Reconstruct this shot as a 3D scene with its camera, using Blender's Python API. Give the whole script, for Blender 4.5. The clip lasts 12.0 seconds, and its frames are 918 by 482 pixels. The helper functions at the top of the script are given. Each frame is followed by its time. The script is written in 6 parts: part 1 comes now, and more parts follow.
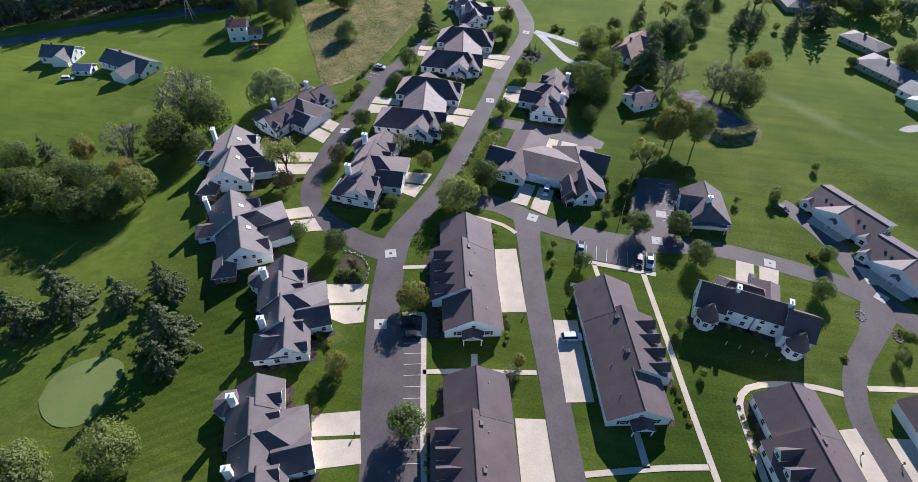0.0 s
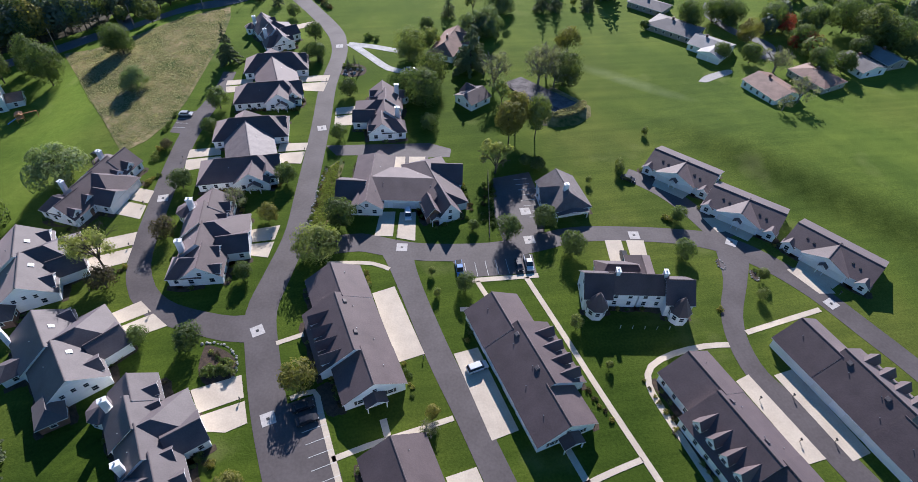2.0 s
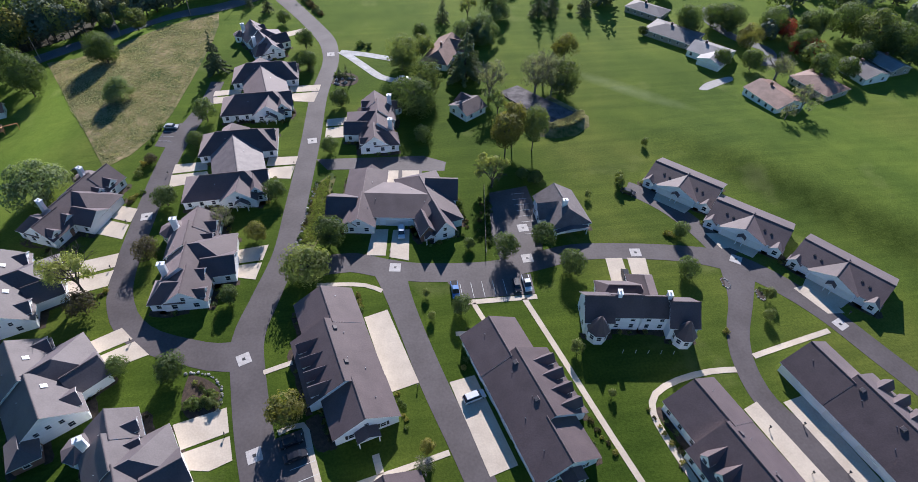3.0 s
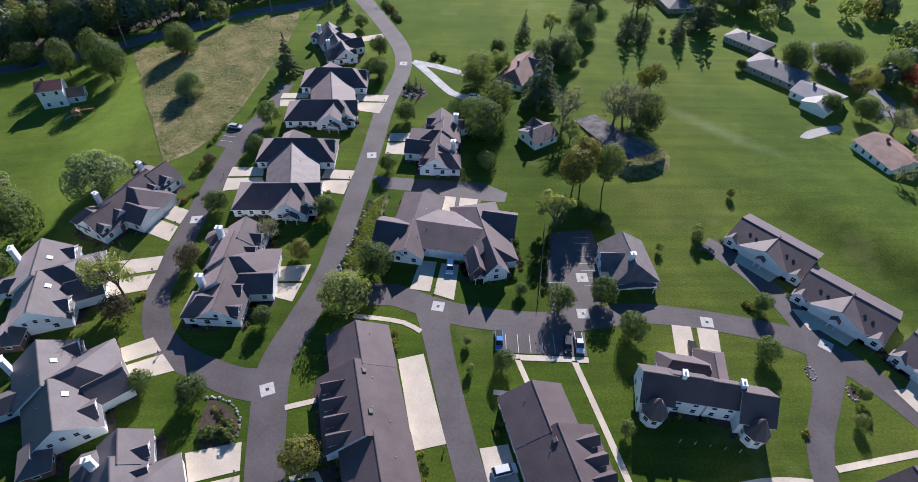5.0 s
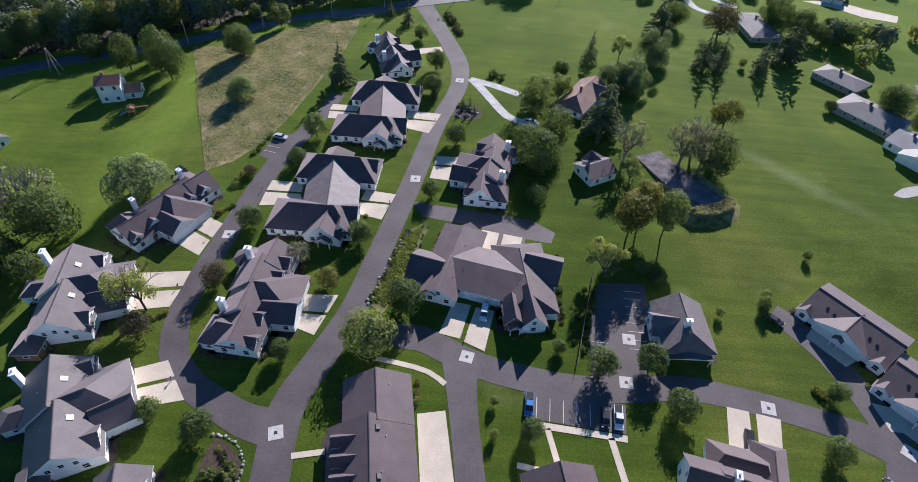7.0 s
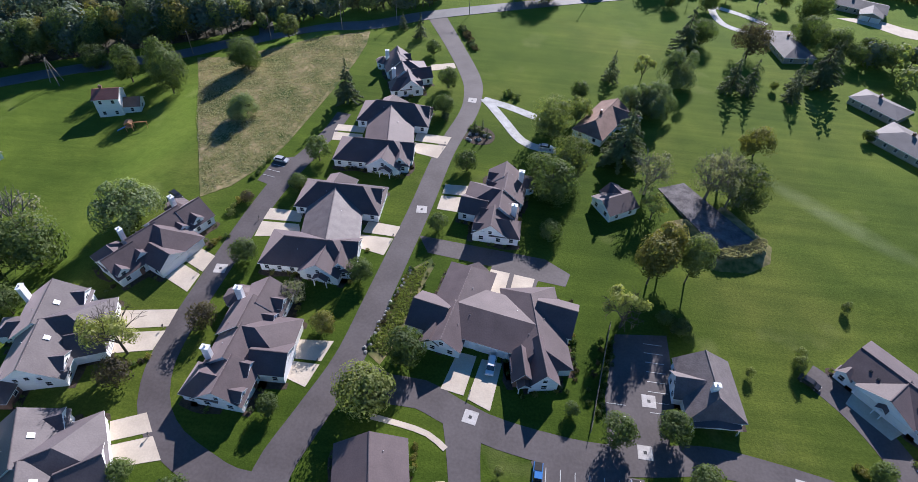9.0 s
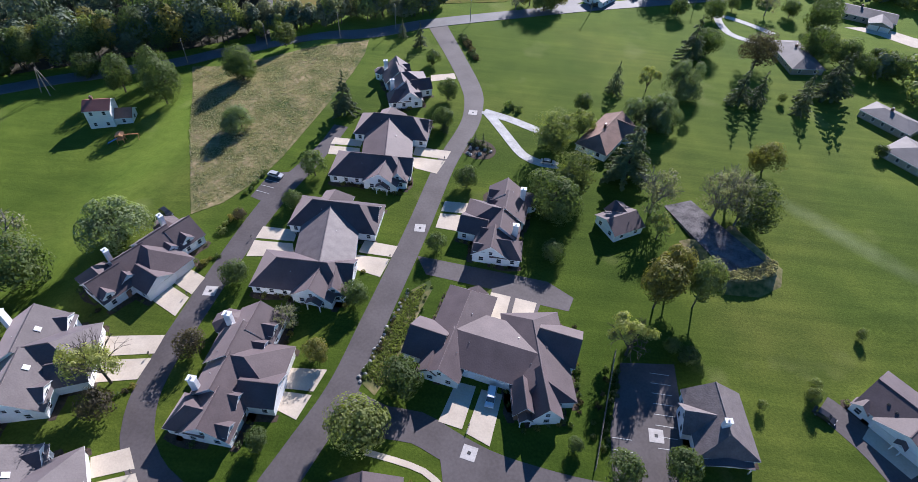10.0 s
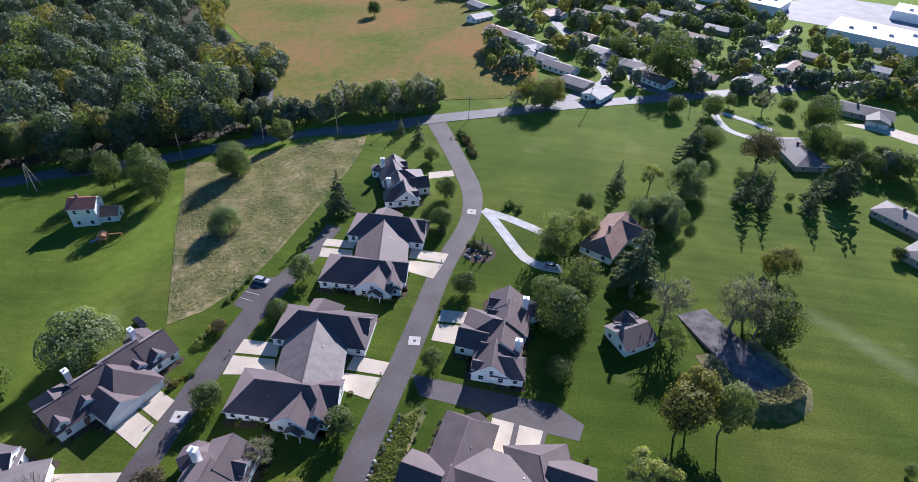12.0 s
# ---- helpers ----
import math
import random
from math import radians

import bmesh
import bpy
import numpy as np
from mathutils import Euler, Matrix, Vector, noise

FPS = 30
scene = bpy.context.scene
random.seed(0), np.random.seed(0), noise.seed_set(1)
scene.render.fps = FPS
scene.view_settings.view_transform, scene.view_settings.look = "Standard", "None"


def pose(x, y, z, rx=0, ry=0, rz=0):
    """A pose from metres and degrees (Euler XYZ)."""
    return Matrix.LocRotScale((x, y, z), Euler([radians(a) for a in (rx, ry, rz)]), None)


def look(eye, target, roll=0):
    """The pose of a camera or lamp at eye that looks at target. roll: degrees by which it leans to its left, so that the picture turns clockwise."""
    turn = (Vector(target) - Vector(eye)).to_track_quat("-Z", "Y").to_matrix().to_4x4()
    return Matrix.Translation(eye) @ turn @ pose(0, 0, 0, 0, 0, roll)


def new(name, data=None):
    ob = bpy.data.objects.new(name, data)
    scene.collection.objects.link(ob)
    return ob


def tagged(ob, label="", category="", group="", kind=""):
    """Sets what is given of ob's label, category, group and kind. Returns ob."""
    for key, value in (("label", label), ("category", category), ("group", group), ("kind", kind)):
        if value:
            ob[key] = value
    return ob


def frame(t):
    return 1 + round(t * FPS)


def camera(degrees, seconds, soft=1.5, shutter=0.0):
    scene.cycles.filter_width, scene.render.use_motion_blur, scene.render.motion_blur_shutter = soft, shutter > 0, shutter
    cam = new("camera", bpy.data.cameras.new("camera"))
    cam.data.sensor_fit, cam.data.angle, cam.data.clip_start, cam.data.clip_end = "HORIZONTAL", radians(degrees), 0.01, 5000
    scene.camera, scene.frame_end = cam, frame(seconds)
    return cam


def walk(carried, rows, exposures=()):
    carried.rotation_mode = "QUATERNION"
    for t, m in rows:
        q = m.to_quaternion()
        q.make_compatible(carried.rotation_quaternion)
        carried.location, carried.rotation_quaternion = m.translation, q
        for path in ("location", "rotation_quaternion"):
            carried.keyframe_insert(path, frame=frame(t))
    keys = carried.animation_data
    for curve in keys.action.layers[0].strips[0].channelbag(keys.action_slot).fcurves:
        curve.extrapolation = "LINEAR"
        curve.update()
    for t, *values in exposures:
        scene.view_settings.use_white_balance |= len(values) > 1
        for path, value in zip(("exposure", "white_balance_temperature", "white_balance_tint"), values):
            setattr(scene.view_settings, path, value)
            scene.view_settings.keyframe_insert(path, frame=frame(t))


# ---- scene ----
cam = camera(78.5, 12.0, 0.7)
PATH = [
    (0, (7.193, 9.311, 111.813), (6.961, 10.705, 110.397), 2.1),
    (0.5, (4.746, 13.058, 111.758), (4.8, 14.472, 110.344), 2.0),
    (1, (3.025, 16.827, 111.602), (3.226, 18.229, 110.19), 2.1),
    (1.5, (2.606, 20.697, 111.446), (2.856, 22.09, 110.033), 2.1),
    (2, (3.125, 24.55, 111.468), (3.393, 25.938, 110.053), 2.1),
    (2.5, (3.883, 28.373, 111.345), (4.161, 29.758, 109.93), 2.1),
    (3, (4.675, 32.163, 111.178), (4.956, 33.548, 109.762), 2.1),
    (5, (8.401, 47.167, 110.16), (8.47, 48.575, 108.741), 2.6),
    (5.5, (9.297, 50.788, 110.006), (9.309, 52.197, 108.587), 2.6),
    (6, (9.715, 54.527, 109.831), (9.704, 55.936, 108.412), 2.7),
    (6.5, (10.057, 58.393, 109.68), (10.011, 59.8, 108.259), 2.7),
    (7, (10.458, 62.171, 109.637), (10.353, 63.573, 108.215), 2.8),
    (9, (9.982, 77.229, 109.116), (9.833, 78.626, 107.692), 2.9),
    (9.5, (9.642, 81.01, 108.964), (9.492, 82.407, 107.541), 2.9),
    (10, (9.287, 84.622, 108.867), (9.135, 86.022, 107.447), 3.0),
    (10.5, (8.804, 88.401, 108.862), (8.651, 89.809, 107.45), 3.0),
    (11, (8.258, 92.107, 108.802), (8.097, 93.564, 107.441), 3.0),
    (11.5, (7.863, 95.252, 108.578), (7.69, 96.785, 107.306), 3.0),
    (12, (7.489, 98.25, 108.264), (7.308, 99.829, 107.049), 2.9),
]
walk(cam, [(t, look(e, g, r)) for t, e, g, r in PATH], [(0, 0.63, 6120, 19), (1.5, 0.69, 6090, 19), (3, 0.65, 6090, 19), (5, 0.65, 6090, 20), (7, 0.63, 6080, 20), (9.5, 0.75, 6000, 21), (12, 0.79, 5900, 22)])

# ---- light ----
SUN_AZ, SUN_EL = radians(14), radians(27)
world = bpy.data.worlds.new("sky")
scene.world = world
world.use_nodes = True
wn = world.node_tree
sky = wn.nodes.new("ShaderNodeTexSky")
sky.sky_type, sky.sun_disc = "NISHITA", False
sky.sun_elevation, sky.sun_rotation = SUN_EL, SUN_AZ
sky.air_density, sky.dust_density, sky.ozone_density = 1.0, 0.15, 3.0
deep = wn.nodes.new("ShaderNodeHueSaturation")
deep.inputs["Saturation"].default_value = 1.3
wn.links.new(sky.outputs[0], deep.inputs["Color"])
wn.links.new(deep.outputs[0], wn.nodes["Background"].inputs[0])
wn.nodes["Background"].inputs[1].default_value = 0.073
sun = new("sun", bpy.data.lights.new("sun", "SUN"))
sun.data.energy, sun.data.angle, sun.data.color = 5.0, radians(0.6), (1.0, 0.96, 0.9)
toward = Vector((math.sin(SUN_AZ) * math.cos(SUN_EL), math.cos(SUN_AZ) * math.cos(SUN_EL), math.sin(SUN_EL)))
sun.matrix_world = look(toward * 300, (0, 0, 0))
scene.view_settings.exposure = 0.0


# ---- materials ----
def mat(name, a, b, scale=1.0, fine=8.0, rough=0.8, bump=0.0, metal=0.0, spec=0.5, island=0.0, rand=0.0, translucent=0.0, stretch=(1, 1, 1), c=None, sheen=0.0):
    """Two colours mixed by a broad and a fine noise in world metres, with optional variation by object and by island."""
    m = bpy.data.materials.new(name)
    m.use_nodes = True
    nt, N = m.node_tree, m.node_tree.nodes
    p = N["Principled BSDF"]
    pos = N.new("ShaderNodeNewGeometry")
    mp = N.new("ShaderNodeMapping")
    mp.inputs["Scale"].default_value = stretch
    nt.links.new(pos.outputs["Position"], mp.inputs[0])
    n1, n2 = N.new("ShaderNodeTexNoise"), N.new("ShaderNodeTexNoise")
    n1.inputs["Scale"].default_value, n1.inputs["Detail"].default_value = scale, 4
    n2.inputs["Scale"].default_value, n2.inputs["Detail"].default_value = fine, 3
    for n in (n1, n2):
        nt.links.new(mp.outputs[0], n.inputs["Vector"])
    add = N.new("ShaderNodeMath")
    add.operation = "MULTIPLY_ADD"
    nt.links.new(n2.outputs[0], add.inputs[0])
    add.inputs[1].default_value = 0.6
    nt.links.new(n1.outputs[0], add.inputs[2])
    value = add.outputs[0]
    for source, amount in (("Random Per Island", island), ("Random", rand)):
        if amount:
            src = pos if source == "Random Per Island" else N.new("ShaderNodeObjectInfo")
            k = N.new("ShaderNodeMath")
            k.operation = "MULTIPLY_ADD"
            nt.links.new(src.outputs[source], k.inputs[0])
            k.inputs[1].default_value = amount
            nt.links.new(value, k.inputs[2])
            value = k.outputs[0]
    total = 0.8 + 0.5 * (island + rand)
    ramp = N.new("ShaderNodeValToRGB")
    half = 0.22 + 0.35 * (island + rand)
    ramp.color_ramp.elements[0].position = max(0.0, total / (1.6 + island + rand) - half / (1.6 + island + rand) * 1.0)
    ramp.color_ramp.elements[1].position = min(1.0, total / (1.6 + island + rand) + half / (1.6 + island + rand) * 1.0)
    ramp.color_ramp.elements[0].color = (*a, 1)
    ramp.color_ramp.elements[1].color = (*b, 1)
    if c:
        e = ramp.color_ramp.elements.new(0.5)
        e.color = (*c, 1)
    div = N.new("ShaderNodeMath")
    div.operation = "DIVIDE"
    nt.links.new(value, div.inputs[0])
    div.inputs[1].default_value = 1.6 + island + rand
    nt.links.new(div.outputs[0], ramp.inputs[0])
    nt.links.new(ramp.outputs[0], p.inputs["Base Color"])
    p.inputs["Roughness"].default_value, p.inputs["Metallic"].default_value = rough, metal
    p.inputs["Specular IOR Level"].default_value = spec
    p.inputs["Sheen Weight"].default_value, p.inputs["Sheen Roughness"].default_value = sheen, 0.4
    p.inputs["Sheen Tint"].default_value = (0.95, 0.8, 0.82, 1)
    if bump:
        bp = N.new("ShaderNodeBump")
        bp.inputs["Strength"].default_value, bp.inputs["Distance"].default_value = bump, 0.1
        nt.links.new(n2.outputs[0], bp.inputs["Height"])
        nt.links.new(bp.outputs[0], p.inputs["Normal"])
    if translucent:
        tr, mix = N.new("ShaderNodeBsdfTranslucent"), N.new("ShaderNodeMixShader")
        warm = N.new("ShaderNodeMix")
        warm.data_type, warm.blend_type = "RGBA", "MULTIPLY"
        warm.inputs[0].default_value, warm.inputs[7].default_value = 1.0, (1.4, 1.52, 0.74, 1)
        nt.links.new(ramp.outputs[0], warm.inputs[6])
        nt.links.new(warm.outputs[2], tr.inputs[0])
        mix.inputs[0].default_value = translucent
        nt.links.new(p.outputs[0], mix.inputs[1])
        nt.links.new(tr.outputs[0], mix.inputs[2])
        nt.links.new(mix.outputs[0], N["Material Output"].inputs[0])
    return m


ROOF = mat("asphalt_shingle", (0.068, 0.047, 0.049), (0.117, 0.084, 0.085), 0.25, 3.0, 0.68, 0.22, rand=0.25, spec=0.5, sheen=0.45)
ROOF_FADED = mat("faded_shingle", (0.075, 0.06, 0.062), (0.126, 0.105, 0.106), 0.25, 3.0, 0.66, 0.22, rand=0.25, spec=0.5, sheen=0.45)
ROOF_OLD = mat("weathered_shingle", (0.094, 0.077, 0.077), (0.157, 0.132, 0.129), 0.6, 3.0, 0.66, 0.5, spec=0.6, sheen=0.3)
ROOF_BROWN = mat("brown_shingle", (0.17, 0.095, 0.07), (0.28, 0.165, 0.125), 0.3, 3.0, 0.7, 0.4)
ROOF_RED = mat("red_shingle", (0.24, 0.085, 0.065), (0.36, 0.14, 0.105), 0.3, 3.0, 0.7, 0.4)
ROOF_GREY = mat("grey_shingle", (0.1, 0.093, 0.092), (0.22, 0.2, 0.195), 0.2, 3.0, 0.72, 0.4, rand=0.5, spec=0.3)
ROOF_PALE = mat("pale_grey_shingle", (0.22, 0.21, 0.205), (0.38, 0.36, 0.35), 0.2, 3.0, 0.7, 0.4, rand=0.5)
SIDING = mat("white_vinyl_siding", (0.76, 0.77, 0.78), (0.86, 0.87, 0.88), 0.3, 6.0, 0.55, 0.2, stretch=(1, 1, 6))
TRIM = mat("white_trim", (0.74, 0.74, 0.73), (0.84, 0.84, 0.83), 0.8, 6.0, 0.5)
TAN = mat("tan_siding", (0.26, 0.23, 0.2), (0.42, 0.38, 0.33), 0.3, 6.0, 0.7, 0.2, stretch=(1, 1, 6), rand=0.6)
BRICK = mat("red_brown_brick", (0.16, 0.08, 0.06), (0.26, 0.14, 0.1), 0.8, 9.0, 0.85, 0.4)
GLASS = mat("window_glass", (0.02, 0.025, 0.035), (0.035, 0.04, 0.05), 0.5, 2.0, 0.08, spec=0.6)
DOOR = mat("painted_door", (0.7, 0.7, 0.68), (0.78, 0.78, 0.76), 0.8, 5.0, 0.5)
DARK = mat("dark_metal", (0.03, 0.03, 0.032), (0.06, 0.06, 0.06), 2.0, 9.0, 0.5, metal=0.3)
RUBBER = mat("rubber", (0.012, 0.012, 0.012), (0.025, 0.025, 0.025), 3.0, 12.0, 0.8)
ASPHALT = mat("asphalt", (0.076, 0.064, 0.063), (0.116, 0.1, 0.099), 0.12, 1.6, 0.72, 0.15, spec=0.35)
HIGHWAY = mat("worn_asphalt", (0.1, 0.1, 0.103), (0.15, 0.15, 0.15), 0.1, 1.4, 0.72, 0.3, spec=0.5)
# store lot asphalt, its base colour lightened to stand for sun glare
GLARE_ASPHALT = mat("glare_pale_asphalt", (0.2, 0.2, 0.2), (0.3, 0.3, 0.3), 0.1, 1.4, 0.8, 0.3)
CONCRETE = mat("concrete", (0.5, 0.42, 0.325), (0.62, 0.535, 0.42), 0.25, 2.5, 0.85, 0.3)
PAVER = mat("pale_paver", (0.42, 0.39, 0.36), (0.56, 0.53, 0.5), 0.9, 4.0, 0.85, 0.3)
PAINT = mat("road_paint", (0.5, 0.5, 0.48), (0.68, 0.68, 0.65), 1.5, 6.0, 0.8)
GRAVEL = mat("pale_gravel", (0.4, 0.39, 0.37), (0.62, 0.61, 0.58), 0.4, 3.0, 0.95, 0.6)
MULCH = mat("bark_mulch", (0.035, 0.025, 0.018), (0.09, 0.06, 0.04), 1.2, 6.0, 0.95, 0.6)
# purple-grey court paving; dark blotches of tree shade are mixed into its colour
SHADED_PAVING = mat("shade_mottled_paving", (0.05, 0.045, 0.05), (0.19, 0.175, 0.178), 0.35, 2.5, 0.95, 0.7)
REED = mat("dry_reeds", (0.21, 0.195, 0.14), (0.39, 0.355, 0.27), 0.25, 3.0, 0.9, 0.5, island=0.4, translucent=0.42)
BARK = mat("bark", (0.05, 0.04, 0.03), (0.12, 0.1, 0.08), 2.0, 9.0, 0.9, 0.5)
TWIG = mat("grey_twigs", (0.13, 0.115, 0.1), (0.24, 0.215, 0.19), 2.0, 9.0, 0.9)
WOOD = mat("weathered_wood", (0.2, 0.165, 0.135), (0.34, 0.29, 0.245), 1.5, 8.0, 0.85, 0.4)
STONE = mat("field_stone", (0.22, 0.21, 0.19), (0.42, 0.4, 0.37), 1.2, 5.0, 0.9, 0.5, rand=0.5)
FLAT_ROOF = mat("white_membrane", (0.72, 0.72, 0.72), (0.82, 0.82, 0.82), 0.05, 0.6, 0.6)
METAL = mat("galvanised_metal", (0.35, 0.36, 0.37), (0.5, 0.5, 0.51), 1.0, 6.0, 0.45, metal=0.7)


def leaf(name, a, b, tr=0.42, island=0.35):
    return mat(name, a, b, 0.13, 1.0, 0.7, spec=0.3, island=island, rand=0.45, translucent=tr)


LEAF = {
    "broad": leaf("green_leaf", (0.056, 0.084, 0.03), (0.165, 0.215, 0.072)),
    "forest": leaf("forest_leaf", (0.05, 0.074, 0.052), (0.14, 0.178, 0.114), 0.2, 0.15),
    "olive": leaf("olive_leaf", (0.095, 0.12, 0.042), (0.26, 0.29, 0.1)),
    "autumn": leaf("turning_leaf", (0.1, 0.115, 0.036), (0.3, 0.255, 0.075)),
    "plum": leaf("plum_leaf", (0.05, 0.044, 0.032), (0.12, 0.1, 0.062)),
    "conifer": leaf("needle", (0.06, 0.082, 0.04), (0.175, 0.21, 0.095), 0.3),
    "thin": leaf("yellow_green_leaf", (0.16, 0.18, 0.06), (0.38, 0.39, 0.14)),
    "willow": leaf("grey_green_leaf", (0.11, 0.145, 0.075), (0.27, 0.32, 0.165)),
    "bare": leaf("greyish_sparse_leaf", (0.14, 0.145, 0.1), (0.3, 0.3, 0.21), 0.5),
    "red": leaf("red_leaf", (0.15, 0.03, 0.025), (0.38, 0.08, 0.06)),
}


def lawn_material():
    """Mown lawn: broad patches, fine blades, dry spots, and mowing stripes on the fairway."""
    m = bpy.data.materials.new("lawn")
    m.use_nodes = True
    nt, N = m.node_tree, m.node_tree.nodes
    p = N["Principled BSDF"]
    geo = N.new("ShaderNodeNewGeometry")

    def noise_at(scale, detail=4.0):
        n = N.new("ShaderNodeTexNoise")
        n.inputs["Scale"].default_value, n.inputs["Detail"].default_value = scale, detail
        nt.links.new(geo.outputs["Position"], n.inputs["Vector"])
        return n.outputs[0]

    def ramp(fac, stops):
        r = N.new("ShaderNodeValToRGB")
        while len(r.color_ramp.elements) < len(stops):
            r.color_ramp.elements.new(0.5)
        for e, (at, col) in zip(r.color_ramp.elements, stops):
            e.position, e.color = at, (*col, 1)
        nt.links.new(fac, r.inputs[0])
        return r.outputs[0]

    def mixed(kind, fac, one, two):
        x = N.new("ShaderNodeMix")
        x.data_type, x.blend_type = "RGBA", kind
        for sock, v in ((x.inputs[0], fac), (x.inputs[6], one), (x.inputs[7], two)):
            if isinstance(v, (int, float)):
                sock.default_value = v
            elif isinstance(v, tuple):
                sock.default_value = (*v, 1)
            else:
                nt.links.new(v, sock)
        return x.outputs[2]

    base = ramp(noise_at(0.018), [(0.3, (0.044, 0.071, 0.0118)), (0.5, (0.0665, 0.097, 0.0162)), (0.72, (0.099, 0.115, 0.025))])
    fine = ramp(noise_at(1.7, 5.0), [(0.3, (0.74, 0.78, 0.73)), (0.7, (1.24, 1.2, 1.19))])
    mid = ramp(noise_at(0.16), [(0.3, (0.9, 0.92, 0.9)), (0.7, (1.09, 1.07, 1.06))])
    col = mixed("MULTIPLY", 1.0, mixed("MULTIPLY", 1.0, base, fine), mid)
    broad = ramp(noise_at(0.05, 2.0), [(0.33, (0.8, 0.85, 0.8)), (0.67, (1.26, 1.18, 1.12))])
    col = mixed("MULTIPLY", 1.0, col, broad)
    streak, lines = N.new("ShaderNodeMapping"), N.new("ShaderNodeTexNoise")
    streak.inputs["Rotation"].default_value, streak.inputs["Scale"].default_value = (0, 0, radians(38)), (0.015, 0.4, 1)
    lines.inputs["Scale"].default_value, lines.inputs["Detail"].default_value = 1.0, 2.0
    nt.links.new(geo.outputs["Position"], streak.inputs[0])
    nt.links.new(streak.outputs[0], lines.inputs["Vector"])
    col = mixed("MULTIPLY", 1.0, col, ramp(lines.outputs[0], [(0.35, (0.87, 0.895, 0.88)), (0.65, (1.13, 1.105, 1.09))]))
    place = N.new("ShaderNodeSeparateXYZ")
    nt.links.new(geo.outputs["Position"], place.inputs[0])

    def band(socket, lo, hi):
        r = N.new("ShaderNodeMapRange")
        r.interpolation_type = "SMOOTHSTEP"
        r.inputs["From Min"].default_value, r.inputs["From Max"].default_value = lo, hi
        nt.links.new(socket, r.inputs[0])
        return r.outputs[0]

    def times(a, b):
        k = N.new("ShaderNodeMath")
        k.operation = "MULTIPLY"
        nt.links.new(a, k.inputs[0])
        nt.links.new(b, k.inputs[1])
        return k.outputs[0]

    tended = times(times(band(place.outputs[0], -78, -66), band(place.outputs[0], 66, 52)), band(place.outputs[1], 250, 225))
    col = mixed("MIX", tended, col, mixed("MULTIPLY", 1.0, col, (0.84, 0.92, 0.76)))
    dry = ramp(noise_at(0.045, 6.0), [(0.6, (0, 0, 0)), (0.78, (1, 1, 1))])
    col = mixed("MIX", dry, col, (0.15, 0.16, 0.055))
    # a long pale dry streak across the fairway
    off, turn, ln = N.new("ShaderNodeVectorMath"), N.new("ShaderNodeMapping"), N.new("ShaderNodeVectorMath")
    off.operation, ln.operation = "SUBTRACT", "LENGTH"
    off.inputs[1].default_value = (106, 213, 0)
    turn.inputs["Rotation"].default_value, turn.inputs["Scale"].default_value = (0, 0, radians(43)), (0.034, 0.034, 0)
    nt.links.new(geo.outputs["Position"], off.inputs[0])
    nt.links.new(off.outputs[0], turn.inputs[0])
    flat = N.new("ShaderNodeVectorMath")
    flat.operation = "MULTIPLY"
    flat.inputs[1].default_value = (1, 6.0, 0)
    nt.links.new(turn.outputs[0], flat.inputs[0])
    nt.links.new(flat.outputs[0], ln.inputs[0])
    fade = N.new("ShaderNodeMapRange")
    fade.inputs["From Min"].default_value, fade.inputs["From Max"].default_value, fade.inputs["To Max"].default_value = 1.0, 0.2, 0.6
    nt.links.new(ln.outputs["Value"], fade.inputs[0])
    patchy = N.new("ShaderNodeMath")
    patchy.operation = "MULTIPLY"
    nt.links.new(fade.outputs[0], patchy.inputs[0])
    nt.links.new(noise_at(0.25), patchy.inputs[1])
    col = mixed("MIX", patchy.outputs[0], col, (0.24, 0.26, 0.15))
    wave = N.new("ShaderNodeTexWave")
    wave.inputs["Scale"].default_value, wave.inputs["Distortion"].default_value = 0.135, 0.5
    mp = N.new("ShaderNodeMapping")
    mp.inputs["Rotation"].default_value = (0, 0, radians(54.2))
    nt.links.new(geo.outputs["Position"], mp.inputs[0])
    nt.links.new(mp.outputs[0], wave.inputs["Vector"])
    stripes = ramp(wave.outputs[0], [(0.3, (0.9, 0.92, 0.9)), (0.7, (1.08, 1.07, 1.04))])
    xyz = N.new("ShaderNodeSeparateXYZ")
    nt.links.new(geo.outputs["Position"], xyz.inputs[0])
    edge = N.new("ShaderNodeMapRange")
    edge.inputs["From Min"].default_value, edge.inputs["From Max"].default_value = -40, -46
    nt.links.new(xyz.outputs[0], edge.inputs[0])
    south = N.new("ShaderNodeMapRange")
    south.inputs["From Min"].default_value, south.inputs["From Max"].default_value = 104, 90
    nt.links.new(xyz.outputs[1], south.inputs[0])
    both = N.new("ShaderNodeMath")
    both.operation = "MULTIPLY"
    nt.links.new(times(edge.outputs[0], band(xyz.outputs[0], -70, -62)), both.inputs[0])
    nt.links.new(south.outputs[0], both.inputs[1])
    col = mixed("MIX", both.outputs[0], col, mixed("MULTIPLY", 1.0, col, stripes))
    nt.links.new(col, p.inputs["Base Color"])
    p.inputs["Roughness"].default_value, p.inputs["Specular IOR Level"].default_value = 0.9, 0.06
    p.inputs["Sheen Weight"].default_value, p.inputs["Sheen Roughness"].default_value = 0.55, 0.36
